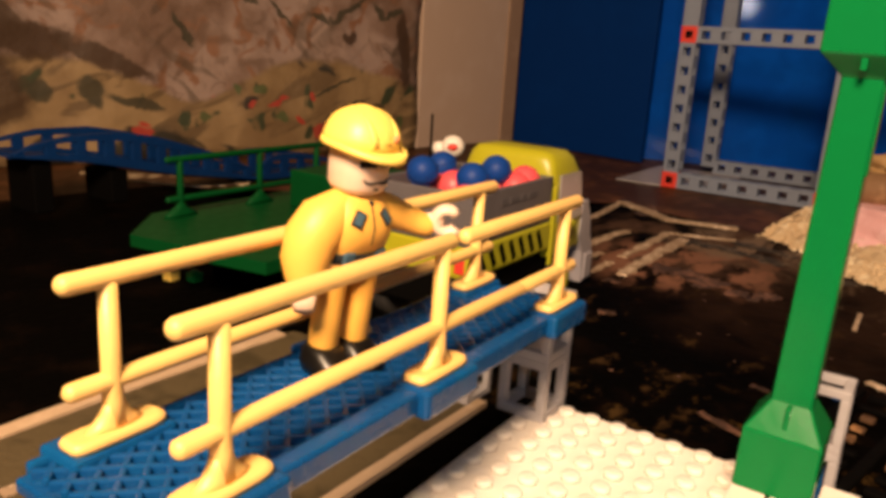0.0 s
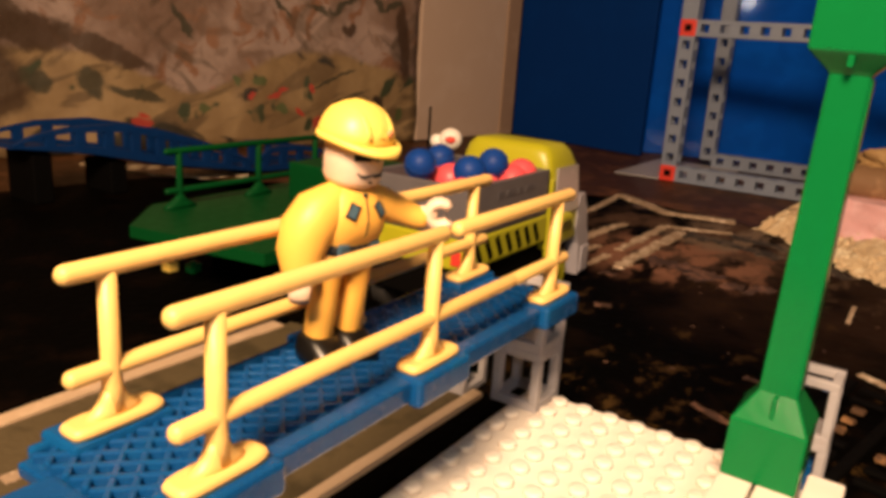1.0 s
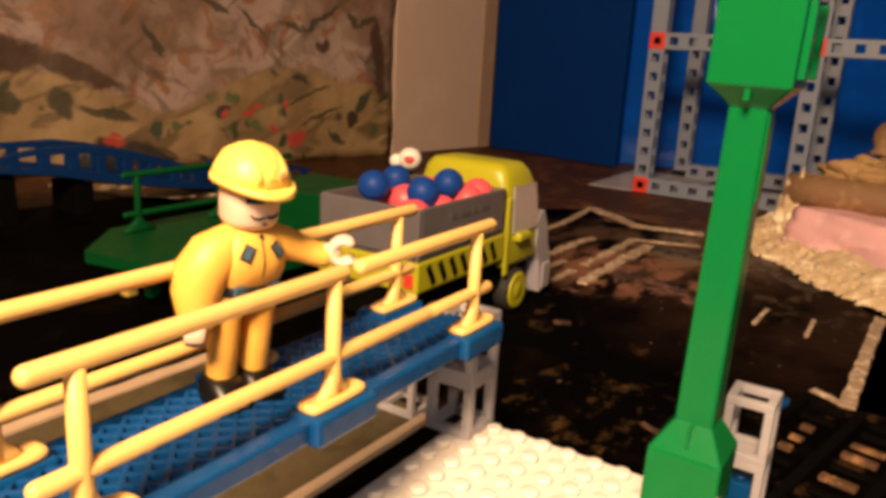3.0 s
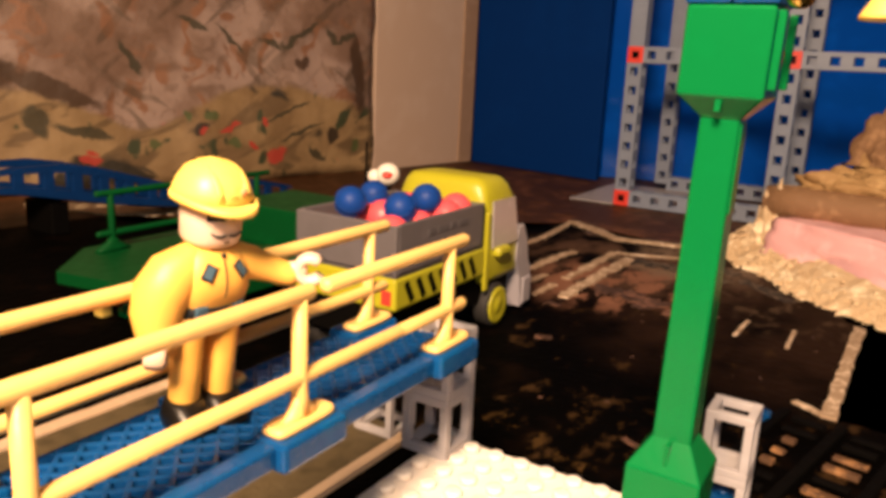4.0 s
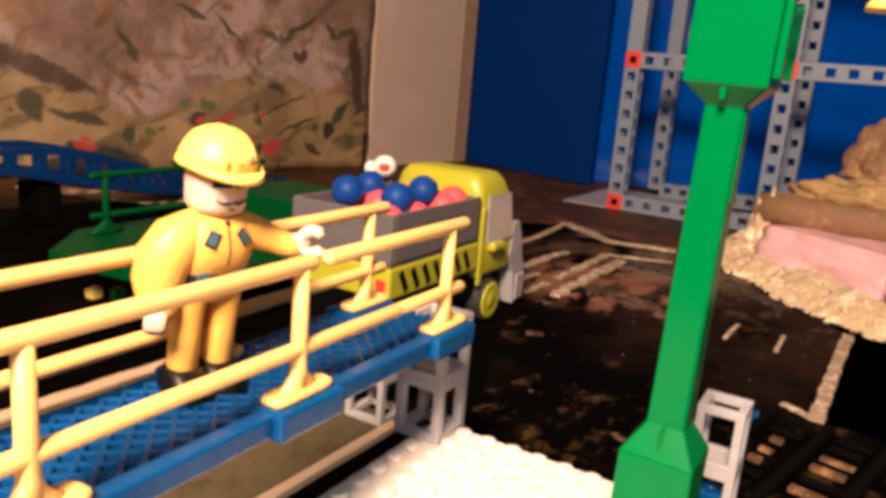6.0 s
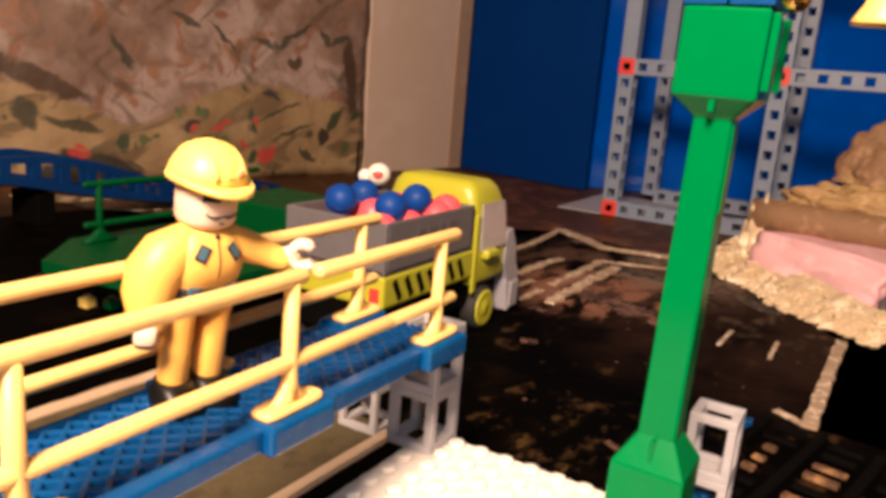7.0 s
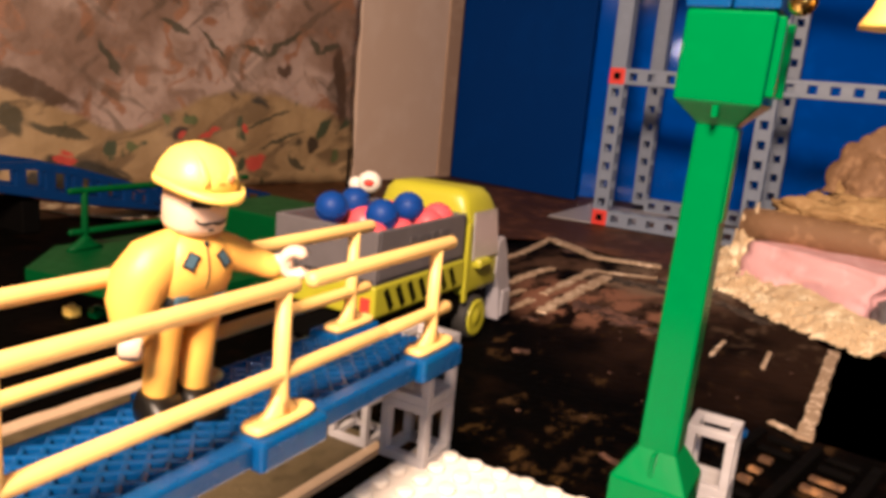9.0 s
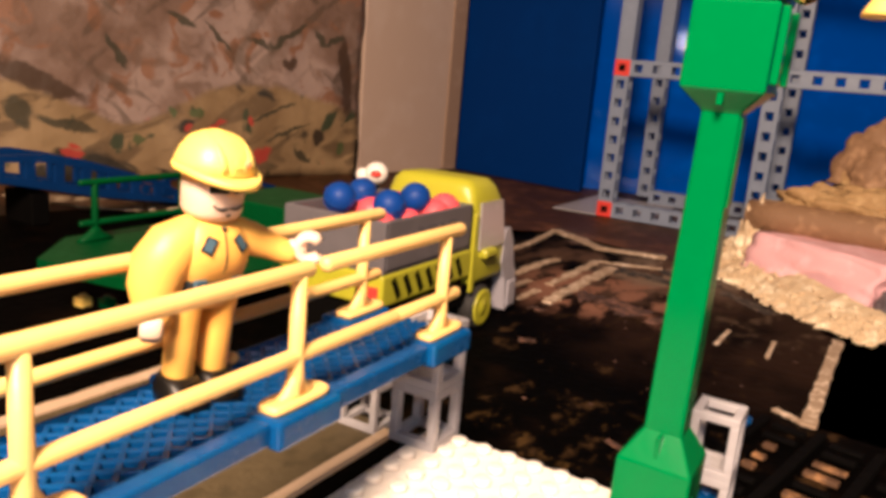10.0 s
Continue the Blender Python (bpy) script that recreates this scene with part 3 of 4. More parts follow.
# ---------------------------------------------------------------- white blocks and green column
for x0, x1, y0 in ((53.2, 60.6, -66), (61.4, 69.2, -64), (70.2, 78, -62)):
    bm = bmesh.new()
    box(bm, x0, x1, y0, -12, GROUND, 8.2, 0.5)
    solo("white_block", bm, WHITE, "smooth white building block beside the studded plate", "building block", "white blocks under the column")

column = thing("green_column", "glossy green plastic column with a square base and capital", "column", at=pose(0.0614, -0.0176, 0.0082, 0, 1.1, 0))


def square(bm, levels, bevel=0.5):
    """A square-plan body through (z, half-width) levels with softened corners."""
    rings = []
    for z, h in levels:
        r = bevel
        pts = []
        for cx, cy, a0 in ((h - r, h - r, 0), (-h + r, h - r, 90), (-h + r, -h + r, 180), (h - r, -h + r, 270)):
            for a in (0, 45, 90):
                pts.append(mm(cx + r * math.cos(radians(a0 + a)), cy + r * math.sin(radians(a0 + a)), z))
        rings.append(pts)
    loft(bm, rings, smooth=False)


bm = bmesh.new()
square(bm, [(0, 7.8), (0.4, 8.0), (13.6, 8.0), (14.2, 7.8), (20.5, 4.1)])
box(bm, -0.5, 0.5, -7.0, -3.9, 13.9, 20.4, 0.3)
part("base", bm, GREEN, column)
bm = bmesh.new()
square(bm, [(20.3, 4.1), (55, 3.95), (90.2, 3.75)], 0.6)
box(bm, 3.0, 4.2, -2.6, 2.6, 70, 88, 0.3)
part("shaft", bm, GREEN, column)
bm = bmesh.new()
square(bm, [(88.6, 3.85), (89.2, 4.3), (92.3, 7.4), (92.6, 7.7), (93.0, 7.9), (108.6, 7.9), (109.2, 7.6)])
box(bm, -0.6, 0.6, -7.4, -4, 89.9, 92.8, 0.2)
cap = part("capital", bm, GREEN, column)
bm = bmesh.new()
box(bm, 8.1, 9.6, -7.5, -5.9, 94.5, 108.6, 0.3)
part("side_rib", bm, GREEN, cap)
bm = bmesh.new()
box(bm, 8.1, 9.6, 5.9, 7.5, 94.5, 108.6, 0.3)
part("side_rib", bm, GREEN, cap)

top = thing("lamp_arm", "blue plate on the column holding a lamp arm", "lamp arm", at=Matrix.Translation(mm(63.5, -17.6, 117.6)))
bm = bmesh.new()
box(bm, -8.2, -0.2, -8.2, 8.2, 0, 6, 0.4)
box(bm, 0.2, 8.2, -8.2, 8.2, 0, 6, 0.4)
part("plate", bm, BLUE, top)
bm = bmesh.new()
tube(bm, [(8, -4, 4), (22, -4, 5), (34, -4, 6)], [1.4, 1.3, 1.2])
part("arm", bm, DARK, top)
bm = bmesh.new()
ball(bm, (11.5, -8, 1.5), 2.6, 0, 14)
part("knob", bm, GOLD, top, "small brass knob")
bm = bmesh.new()
upright(bm, [(-2.8, 4.8, 4.8), (-2.0, 4.7, 4.7), (0.5, 3.2, 3.2), (4, 2.0, 2.0), (5.0, 1.4, 1.4)], 20, centre=(25.4, -8))
part("shade", bm, HELMET, top, "yellow bell-shaped shade")

# ---------------------------------------------------------------- worker figure: one mesh
bm = bmesh.new()
S_, K_, H_, B_, P_, Q_ = range(6)
X, Y, Z = Vector((1, 0, 0)), Vector((0, 1, 0)), Vector((0, 0, 1))
for y in (-3.6, 3.6):
    # boot, leg
    upright(bm, [(0, 5.9, 3.9, 1.8, 0), (1.2, 6.2, 4.1, 1.8, 0), (2.6, 5.4, 3.9, 1.4, 0), (3.9, 3.9, 3.5, 0.3, 0), (4.8, 3.1, 3.1, 0, 0)], 20, 2.4, B_, (0, y))
    upright(bm, [(4.0, 2.5, 2.4), (4.5, 2.75, 2.65), (12, 2.8, 2.7), (19, 3.2, 3.2), (22, 3.4, 3.5)], 20, 2.3, S_, (0, y))
# hips and torso
upright(bm, [(17.6, 3.0, 4.4), (19, 4.0, 6.2), (21, 4.3, 6.6), (22.5, 4.2, 6.5), (24, 5.0, 6.9), (26, 5.8, 7.2), (28.4, 5.9, 7.3), (30.4, 5.3, 6.7), (32.2, 4.5, 5.6), (33.6, 3.2, 4.2), (34.3, 1.2, 2)], 28, 2.5, S_)
# belt
loft(bm, [ring(mm(0, 0, z), X, Y, a * MM, c * MM, 28, 2.5) for z, a, c in ((21.4, 4.3, 6.6), (21.6, 4.6, 6.9), (23.4, 4.7, 6.95), (23.6, 4.3, 6.6))], P_)
# neck and head
upright(bm, [(32.6, 2.8, 2.8), (33.6, 3.4, 3.2), (34.2, 4.5, 4.4), (35.2, 5.0, 4.9), (40, 5.2, 5.1), (43, 5.0, 4.9), (45, 3.6, 3.6)], 24, 2.4, K_)
# dark glasses
for y in (-2.1, 2.1):
    box(bm, -0.35, 0.3, -1.6, 1.6, -0.6, 0.6, 0.25, pose(4.75 * MM, y * MM, 39.5 * MM, 0, 0, y * 9), B_)
box(bm, 4.9, 5.35, -0.6, 0.6, 39.2, 39.8, 0.1, None, B_)
# moustache curling up at its ends, and a small beard mark
for side in (-1, 1):
    tube(bm, [(5.18, side * 0.3, 36.35), (5.12, side * 1.3, 36.15), (4.92, side * 2.3, 36.35), (4.7, side * 2.9, 36.9)], [0.2, 0.25, 0.2, 0.13], 8, P_)
box(bm, 4.85, 5.2, -0.5, 0.5, 34.9, 35.3, 0.15, None, P_)
# helmet: dome, ridge, peak
hel = [(41.9, 6.6, 6.5), (42.2, 7.0, 6.9), (43.8, 6.7, 6.6), (45.6, 5.9, 5.8), (47.3, 4.5, 4.4), (48.4, 2.6, 2.6), (48.7, 0.8, 0.8)]
dome = upright(bm, hel, 28, 2.1, H_)
for y, w in ((0, 1.1), (-2.6, 0.7), (2.6, 0.7)):
    rr = []
    for k in range(-7, 8):
        t = radians(k * 11)
        c = Vector((math.sin(t) * 6.75 * MM, y * MM, (41.4 + math.cos(t) * (7.2 if y == 0 else 6.6)) * MM))
        d = Vector((math.sin(t), 0, math.cos(t)))
        rr.append(ring(c, Y, d, w * MM, 0.32 * MM, 10))
    loft(bm, rr, H_)
peak = []
for z, s in ((42.9, 0.97), (42.4, 1.0), (41.7, 0.99)):
    pts = []
    for i in range(28):
        t = 2 * math.pi * i / 28
        c, sn = math.cos(t), math.sin(t)
        fx = 7.3 * c + (2.1 * max(0, c) ** 1.3)
        pts.append(mm(fx * s, 7.2 * sn * s, z - (1.5 * max(0, c) ** 1.5)))
    peak.append(pts)
loft(bm, peak, H_)
ball(bm, (6.95, 1.5, 44.3), 0.75, Q_, 12, (0.5, 1, 1))
# zip, collar patches, pocket
tube(bm, [(4.75, 0, 24.0), (5.75, 0, 26), (5.88, 0, 28.4), (5.3, 0, 30.4), (4.5, 0, 32.2)], [0.16] * 5, 6, P_)
ball(bm, (4.3, 0, 32.6), 0.5, P_, 8)
for y in (-3.1, 3.1):
    m = pose(5.1 * MM, y * MM, 30.0 * MM, 0, -24, y * 5) @ pose(0, 0, 0, y * 9)
    box(bm, -0.3, 0.25, -1.05, 1.05, -1.5, 1.5, 0.15, m, P_)
    box(bm, 0.1, 0.36, -0.7, 0.7, -1.15, 1.15, 0.1, m, 6)
box(bm, 4.0, 4.95, -5.0, -2.6, 21.3, 23.8, 0.3, None, 6)
box(bm, 4.0, 4.95, 2.2, 4.6, 21.3, 23.8, 0.3, None, 6)
# arms: right one hanging and bent back, left one held out
tube(bm, [(0, -3.4, 31.0), (-0.2, -6.4, 28.8), (-0.5, -8.5, 25.6), (-0.4, -9.4, 21.8), (0.4, -9.6, 18.8), (1.0, -9.5, 17.0)], [3.4, 4.7, 4.9, 4.4, 3.6, 3.1], 22, S_)
tube(bm, [(0, 3.4, 30.6), (1.0, 8.0, 29.4), (2.6, 11.4, 28.2), (4.0, 13.2, 27.5), (5.0, 14.4, 27.2)], [3.6, 3.2, 2.6, 2.4, 2.2], 20, S_)


def claw(bm, at, turn):
    """A toy's C-shaped gripping hand."""
    rr = []
    for k in range(13):
        t = radians(38 + k * 284 / 12)
        c = Vector((math.cos(t), 0, math.sin(t)))
        rr.append(ring(c * 2.2 * MM, c, Y, 1.05 * MM, 1.9 * MM, 12, 2.6))
    vs = loft(bm, rr, K_)
    vs += tube(bm, [(-4.6, 0, 0), (-1.8, 0, 0)], [1.6, 1.7], 12, K_)
    bmesh.ops.transform(bm, matrix=Matrix.Translation(mm(*at)) @ turn, verts=vs)


claw(bm, (7.4, 17.1, 28.6), pose(0, 0, 0, 0, -8, 46))
claw(bm, (1.4, -10.2, 15.4), pose(0, 0, 0, 0, 74, -36))
solo("worker_figure", bm, [SUIT, SKIN, HELMET, BOOT, PATCH, BADGE, PATCH_BLUE], "yellow-suited toy worker with a yellow hard hat and black boots", "toy figure",
     at=pose(-0.0098, -0.0860, (DECK + 0.15) * MM, 0, 0, -9) @ pose(0, 0, 0, -2, 5))

# ---------------------------------------------------------------- dump truck
truck = thing("dump_truck", "lime-yellow toy dump truck with a brown-grey bed full of balls", "toy truck")
TX0, TX1 = -136.0, -80.5            # its two sides
TY0, TY1, TY2 = 79.0, 157.0, 199.0  # tail, back of the cab, nose
bm = bmesh.new()
box(bm, TX0, TX1, TY0, TY1 - 1, 15.5, 18, 0.5)
bed = part("bed_floor", bm, BEDGREY, truck, "brown-grey load bed")
for x0, x1 in ((TX1 - 2.4, TX1), (TX0, TX0 + 2.4)):
    bm = bmesh.new()
    box(bm, x0, x1, TY0 + 2.4, TY1 - 1, 16, 38.6, 0.6)
    part("bed_side", bm, BEDGREY, bed)
for y0 in (TY0, TY1 - 3.2):
    bm = bmesh.new()
    box(bm, TX0, TX1, y0, y0 + 2.4, 16.2, 38.4, 0.6)
    part("tailgate" if y0 == TY0 else "bed_front", bm, BEDGREY, bed)
# unreadable lettering on the bed's side, as plain bars
for y0, y1 in ((104, 110), (112, 121), (123, 128), (130, 139)):
    bm = bmesh.new()
    box(bm, TX1 + 0.05, TX1 + 0.35, y0, y1, 30.5, 33.5, 0.1)
    part("lettering_bar", bm, LETTER, bed)
bm = bmesh.new()
box(bm, TX0 - 0.5, TX1 + 0.6, TY0 - 0.5, TY1, 1.0, 15.3, 1.2)
chassis = part("chassis", bm, LIME, truck)
for k in range(7):
    bm = bmesh.new()
    y = TY0 + 10 + k * 9.3
    box(bm, -0.35, 0.35, -1.7, 1.7, -5.4, 5.4, 0.2, pose((TX1 + 0.6) * MM, y * MM, 0.0082, 30))
    part("stripe", bm, DARK, chassis, "black slot on the skirt")
bm = bmesh.new()
box(bm, TX0 + 4, TX1 - 4, TY0 + 2, TY2 - 4, -16, 0.8, 1.0)
part("frame", bm, DARK, truck, "black underframe")
bm = bmesh.new()
box(bm, TX1 - 6.5, TX1 - 1.5, TY0 - 1.2, TY0 - 0.2, 3.5, 10, 0.4)
part("tail_light", bm, RED, truck, "red tail light")
# cab: a rounded house narrowing to the roof
bm = bmesh.new()
rings = []
cx = (TX0 + TX1) / 2
for z, hw, y0, y1 in ((-4, 27.8, TY1, TY2), (-2, 28.4, TY1, TY2 + 1), (10, 28.4, TY1, TY2 + 1), (14, 28.2, TY1, TY2), (38, 26.8, TY1 + 0.5, TY2 - 6), (45, 25.0, TY1 + 1.0, TY2 - 9), (48.6, 22.0, TY1 + 3, TY2 - 13), (49.6, 14, TY1 + 10, TY2 - 20)):
    rings.append(ring(mm(cx, (y0 + y1) / 2, z), X, Y, hw * MM, (y1 - y0) / 2 * MM, 36, 9 if z < 40 else 6))
loft(bm, rings, smooth=True)
cab = part("cab", bm, LIME, truck)
bm = bmesh.new()
vs = [mm(TX1 + 0.75, TY1 + 7, 13.5), mm(TX1 + 0.75, TY2 - 6, 13.5), mm(TX1 - 0.65, TY2 - 9.5, 38), mm(TX1 - 0.65, TY1 + 8, 38)]
loft(bm, [vs, [v + mm(0.9, 0, 0.1) for v in vs]], smooth=False)
window = part("side_window", bm, GLASSY, cab, "dull grey side window")
bm = bmesh.new()
vs = [mm(TX0 + 5, TY2 + 0.2, 14), mm(TX1 - 5, TY2 + 0.2, 14), mm(TX1 - 7, TY2 - 6.5, 38), mm(TX0 + 7, TY2 - 6.5, 38)]
loft(bm, [vs, [v + mm(0, 1.2, 0.3) for v in vs]], smooth=False)
part("windscreen", bm, GLASSY, cab, "dull grey windscreen")
bm = bmesh.new()
box(bm, TX1 - 0.6, TX1 + 1.1, TY1 + 1, TY1 + 5, -8, 33, 0.6)
part("door_pillar", bm, LIME, cab)
bm = bmesh.new()
box(bm, TX1 - 2, TX1 + 5, TY1 + 9, TY1 + 22, 9, 14, 1.6)
part("mirror_box", bm, LIME, cab)
bm = bmesh.new()
side = ((-6, 2), (-4, 20), (2, 21), (7, 12), (10, 0), (14, -6), (14, -25), (3, -27), (0, -8))
loft(bm, [[mm(x, TY2 + y, z) for y, z in side] for x in (TX0 + 1, TX1 + 1.2)], smooth=False)
box(bm, TX1 - 6, TX1 + 2.2, TY2 + 4, TY2 + 15, -26, -10, 1.4)
nose = part("front_guard", bm, CABGREY, truck, "lilac-grey front guard and bumper")
for x in (TX0 + 12, TX1 - 12):
    bm = bmesh.new()
    box(bm, x - 5, x + 5, TY2 + 12.6, TY2 + 14.2, -18, -10, 0.8)
    part("headlight", bm, WHITE, nose)


def wheel(x, y, side):
    bm = bmesh.new()
    r, w = 12.0, 9.0
    rings = [ring(mm(s, 0, 0), Y, Z, q * MM, q * MM, 28) for s, q in ((-w / 2, r - 3), (-w / 2, r - 1.2), (-w / 2 + 1.2, r), (w / 2 - 1.2, r), (w / 2, r - 1.2), (w / 2, r - 4.6))]
    loft(bm, rings, smooth=True)
    t = part("wheel", bm, TYRE, truck, "black tyre")
    t.matrix_basis = Matrix.Translation(mm(x, y, GROUND + 12.0))
    bm = bmesh.new()
    rings = [ring(mm(side * s, 0, 0), Y, Z, q * MM, q * MM, 28) for s, q in ((3.0, 9.8), (4.9, 10.0), (5.5, 9.2), (5.2, 7.4), (4.9, 4.2), (5.6, 3.2), (5.8, 1.2))]
    loft(bm, rings, smooth=True)
    part("rim", bm, LIME, t, "lime-yellow wheel rim")
    return t


for x, s in ((TX1 - 3.5, 1), (TX0 + 3.5, -1)):
    for y in (TY0 + 18, TY1 + 17):
        wheel(x, y, s)

# balls in the bed
bm = bmesh.new()
ball(bm, (0, 0, 0), 8.4, 0, 22)
for k in (-0.25, 0.3):
    rr = []
    for i in range(25):
        t = 2 * math.pi * i / 24
        q = 8.4 * math.sqrt(1 - k * k)
        rr.append((q * math.cos(t), q * math.sin(t), k * 8.4))
    tube(bm, rr, [0.28] * 25, 6, 0, False)
blue_ball_mesh = to_mesh("ball", bm, BALL)
bm = bmesh.new()
ball(bm, (0, 0, 0), 8.0, 0, 22)
pink_ball_mesh = to_mesh("ball", bm, PINK)


def toy_ball(mesh, at, label, scale=1.0):
    ob = new("ball", mesh)
    ob.matrix_world = Matrix.Translation(mm(*at)) @ pose(0, 0, 0, random.uniform(-40, 40), random.uniform(-40, 40), 0) @ Matrix.Scale(scale, 4)
    tagged(ob, label, "ball", "balls in the truck bed")


for at in ((-119, 97, 41.5), (-126, 124, 40.5), (-97, 105, 40.5), (-99, 130, 41.5)):
    toy_ball(blue_ball_mesh, at, "dark blue ridged plastic ball in the truck bed", 0.88)
for at in ((-91.5, 146, 35.5), (-91.5, 137, 33), (-91.5, 91, 32), (-110, 110, 34), (-91.5, 113, 31), (-107, 146, 34), (-118, 112, 31), (-118, 142, 33)):
    toy_ball(pink_ball_mesh, at, "pink-red plastic ball in the truck bed")
for at in ((-92, 94, 21.8), (-108, 88, 21.8), (-124, 92, 21.8), (-124, 110, 21.8), (-108, 106, 21.8), (-92, 112, 21.8), (-92, 130, 21.8), (-108, 128, 21.8), (-124, 128, 21.8), (-108, 145, 21.8), (-92, 147, 21.8), (-124, 146, 21.8)):
    toy_ball(pink_ball_mesh, at, "pink-red plastic ball in the truck bed")

# white and red ball on a thin stick behind the bed
pin = thing("marker", "small white and red ball beside a thin dark stick", "marker", at=Matrix.Translation(mm(-147, 165, GROUND)))
bm = bmesh.new()
ball(bm, (0, 0, 75.5), 6.6, 0, 18, (1, 1, 0.95))
head = part("ball", bm, WHITE, pin)
bm = bmesh.new()
ball(bm, (2.6, -4.2, 75.9), 3.2, 0, 12, (1, 1, 0.7))
part("red_patch", bm, RED, head)
bm = bmesh.new()
tube(bm, [(0, 0, 0), (0, 0, 71)], [2.0, 1.8], 10)
part("stand", bm, DARK, pin)
bm = bmesh.new()
tube(bm, [(-12, -4, 0), (-12, -4, 92)], [0.9, 0.7], 10)
part("stick", bm, DARK, pin)
bm = bmesh.new()
ball(bm, (-7, -3, 74), 4.0, 0, 12)
part("small_ball", bm, WHITE, pin)

# ---------------------------------------------------------------- green walkway
walkway = thing("green_walkway", "dark green plastic toy walkway with a railing", "walkway", at=Matrix.Translation(mm(-260, 72, 0)))
bm = bmesh.new()
sheet_outline(bm, [(-14, -8), (17, -43), (97, -30), (97, 118), (-14, 118)], -6, 0, 0, 2)
part("deck", bm, DEEPGREEN, walkway)
bm = bmesh.new()
box(bm, 20, 76, 62, 118, 0, 22, 1.0)
part("end_box", bm, DEEPGREEN, walkway)
for y in (0, 57, 106):
    bm = bmesh.new()
    tube(bm, [(0, y, 0.5), (0, y, 31)], [1.9, 1.8], 12)
    p = part("post", bm, DEEPGREEN, walkway)
    bm = bmesh.new()
    upright(bm, [(0, 3.4, 11), (2.0, 3.2, 9), (5, 2.2, 3.4), (7, 2.0, 2.0)], 18, 2.4, centre=(0, y))
    part("foot", bm, DEEPGREEN, p)
for z in (31, 9.5):
    bm = bmesh.new()
    tube(bm, [(0, -8, z), (0, 116, z)], [1.7, 1.7], 12)
    part("rail", bm, DEEPGREEN, walkway)
for y in (10, 90):
    bm = bmesh.new()
    box(bm, 20, 60, y - 6, y + 6, GROUND, -6, 0.8)
    part("leg", bm, DARK, walkway)

# ---------------------------------------------------------------- blue arched bridge
truss = thing("arched_bridge", "blue plastic arched toy bridge with round openings", "toy bridge", at=Matrix.Translation(mm(-430, 0, 0)))
LOW = ((70, 10), (120, 3), (192, -13), (280, -27), (300, -29), (392, -31))
HIGH = ((70, 12), (85, 18), (110, 22), (150, 22), (180, 17), (250, -4), (281, -20), (300, -7), (340, -8), (392, -20))


def level(table, y):
    for (y0, z0), (y1, z1) in zip(table, table[1:]):
        if y <= y1:
            return z0 + (z1 - z0) * max(0, (y - y0)) / (y1 - y0)
    return table[-1][1]


def arch_side(x):
    """A side girder with an arched top: bottom chord, top chord and webs between the openings."""
    n = 24
    for name, lo, hi in (("bottom_chord", 0.0, 0.26), ("top_chord", 0.76, 1.0)):
        bm = bmesh.new()
        rings = []
        for i in range(n + 1):
            y = 70 + 322 * i / n
            a, c = level(LOW, y), level(HIGH, y)
            rings.append([mm(x, y, a + (c - a) * lo), mm(x + 4, y, a + (c - a) * lo), mm(x + 4, y, a + (c - a) * hi), mm(x, y, a + (c - a) * hi)])
        loft(bm, rings, smooth=False)
        part(name, bm, DEEPBLUE, truss)
    for i in range(15):
        y = 74 + 22 * i
        a, c = level(LOW, y), level(HIGH, y)
        bm = bmesh.new()
        box(bm, x + 0.3, x + 3.7, y - 4, y + 4, a + (c - a) * 0.2, a + (c - a) * 0.82, 0.6)
        part("web", bm, DEEPBLUE, truss)


arch_side(0)
arch_side(-42)
bm = bmesh.new()
rings = []
for i in range(25):
    y = 70 + 322 * i / 24
    z = level(LOW, y) + 2
    rings.append([mm(-38, y, z), mm(0, y, z), mm(0, y, z - 3), mm(-38, y, z - 3)])
loft(bm, rings, smooth=False)
part("deck", bm, DEEPBLUE, truss)
for y in (92, 150):
    bm = bmesh.new()
    box(bm, -36, -2, y - 7, y + 7, GROUND, level(LOW, y + 8) - 1.5, 1)
    part("pier", bm, DARK, truss, "dark pier")

# small yellow and green bricks on the board
bm = bmesh.new()
box(bm, -3.2, 3.2, -3.2, 3.2, 0, 5, 0.5)
upright(bm, [(5, 1.9, 1.9), (6.3, 1.9, 1.9)], 12)
solo("small_brick", bm, HELMET, "small yellow building brick lying on the board", "brick", at=Matrix.Translation(mm(-250, 57, GROUND)))
bm = bmesh.new()
box(bm, -3.2, 3.2, -3.2, 3.2, 0, 5, 0.5)
upright(bm, [(5, 1.9, 1.9), (6.3, 1.9, 1.9)], 12)
solo("small_brick", bm, GREEN, "small green building brick lying on the board", "brick", at=Matrix.Translation(mm(-240, 64, GROUND)))

# ---------------------------------------------------------------- girder tower with red corners
tower = thing("girder_tower", "grey perforated toy girder tower with red corner blocks", "girder tower", at=pose(-0.1547, 0.606, GROUND * MM, 0, 0, 0))
TW, TD, TP = 146.0, 146.0, 146.0   # width, depth, storey height
BW = 16.0


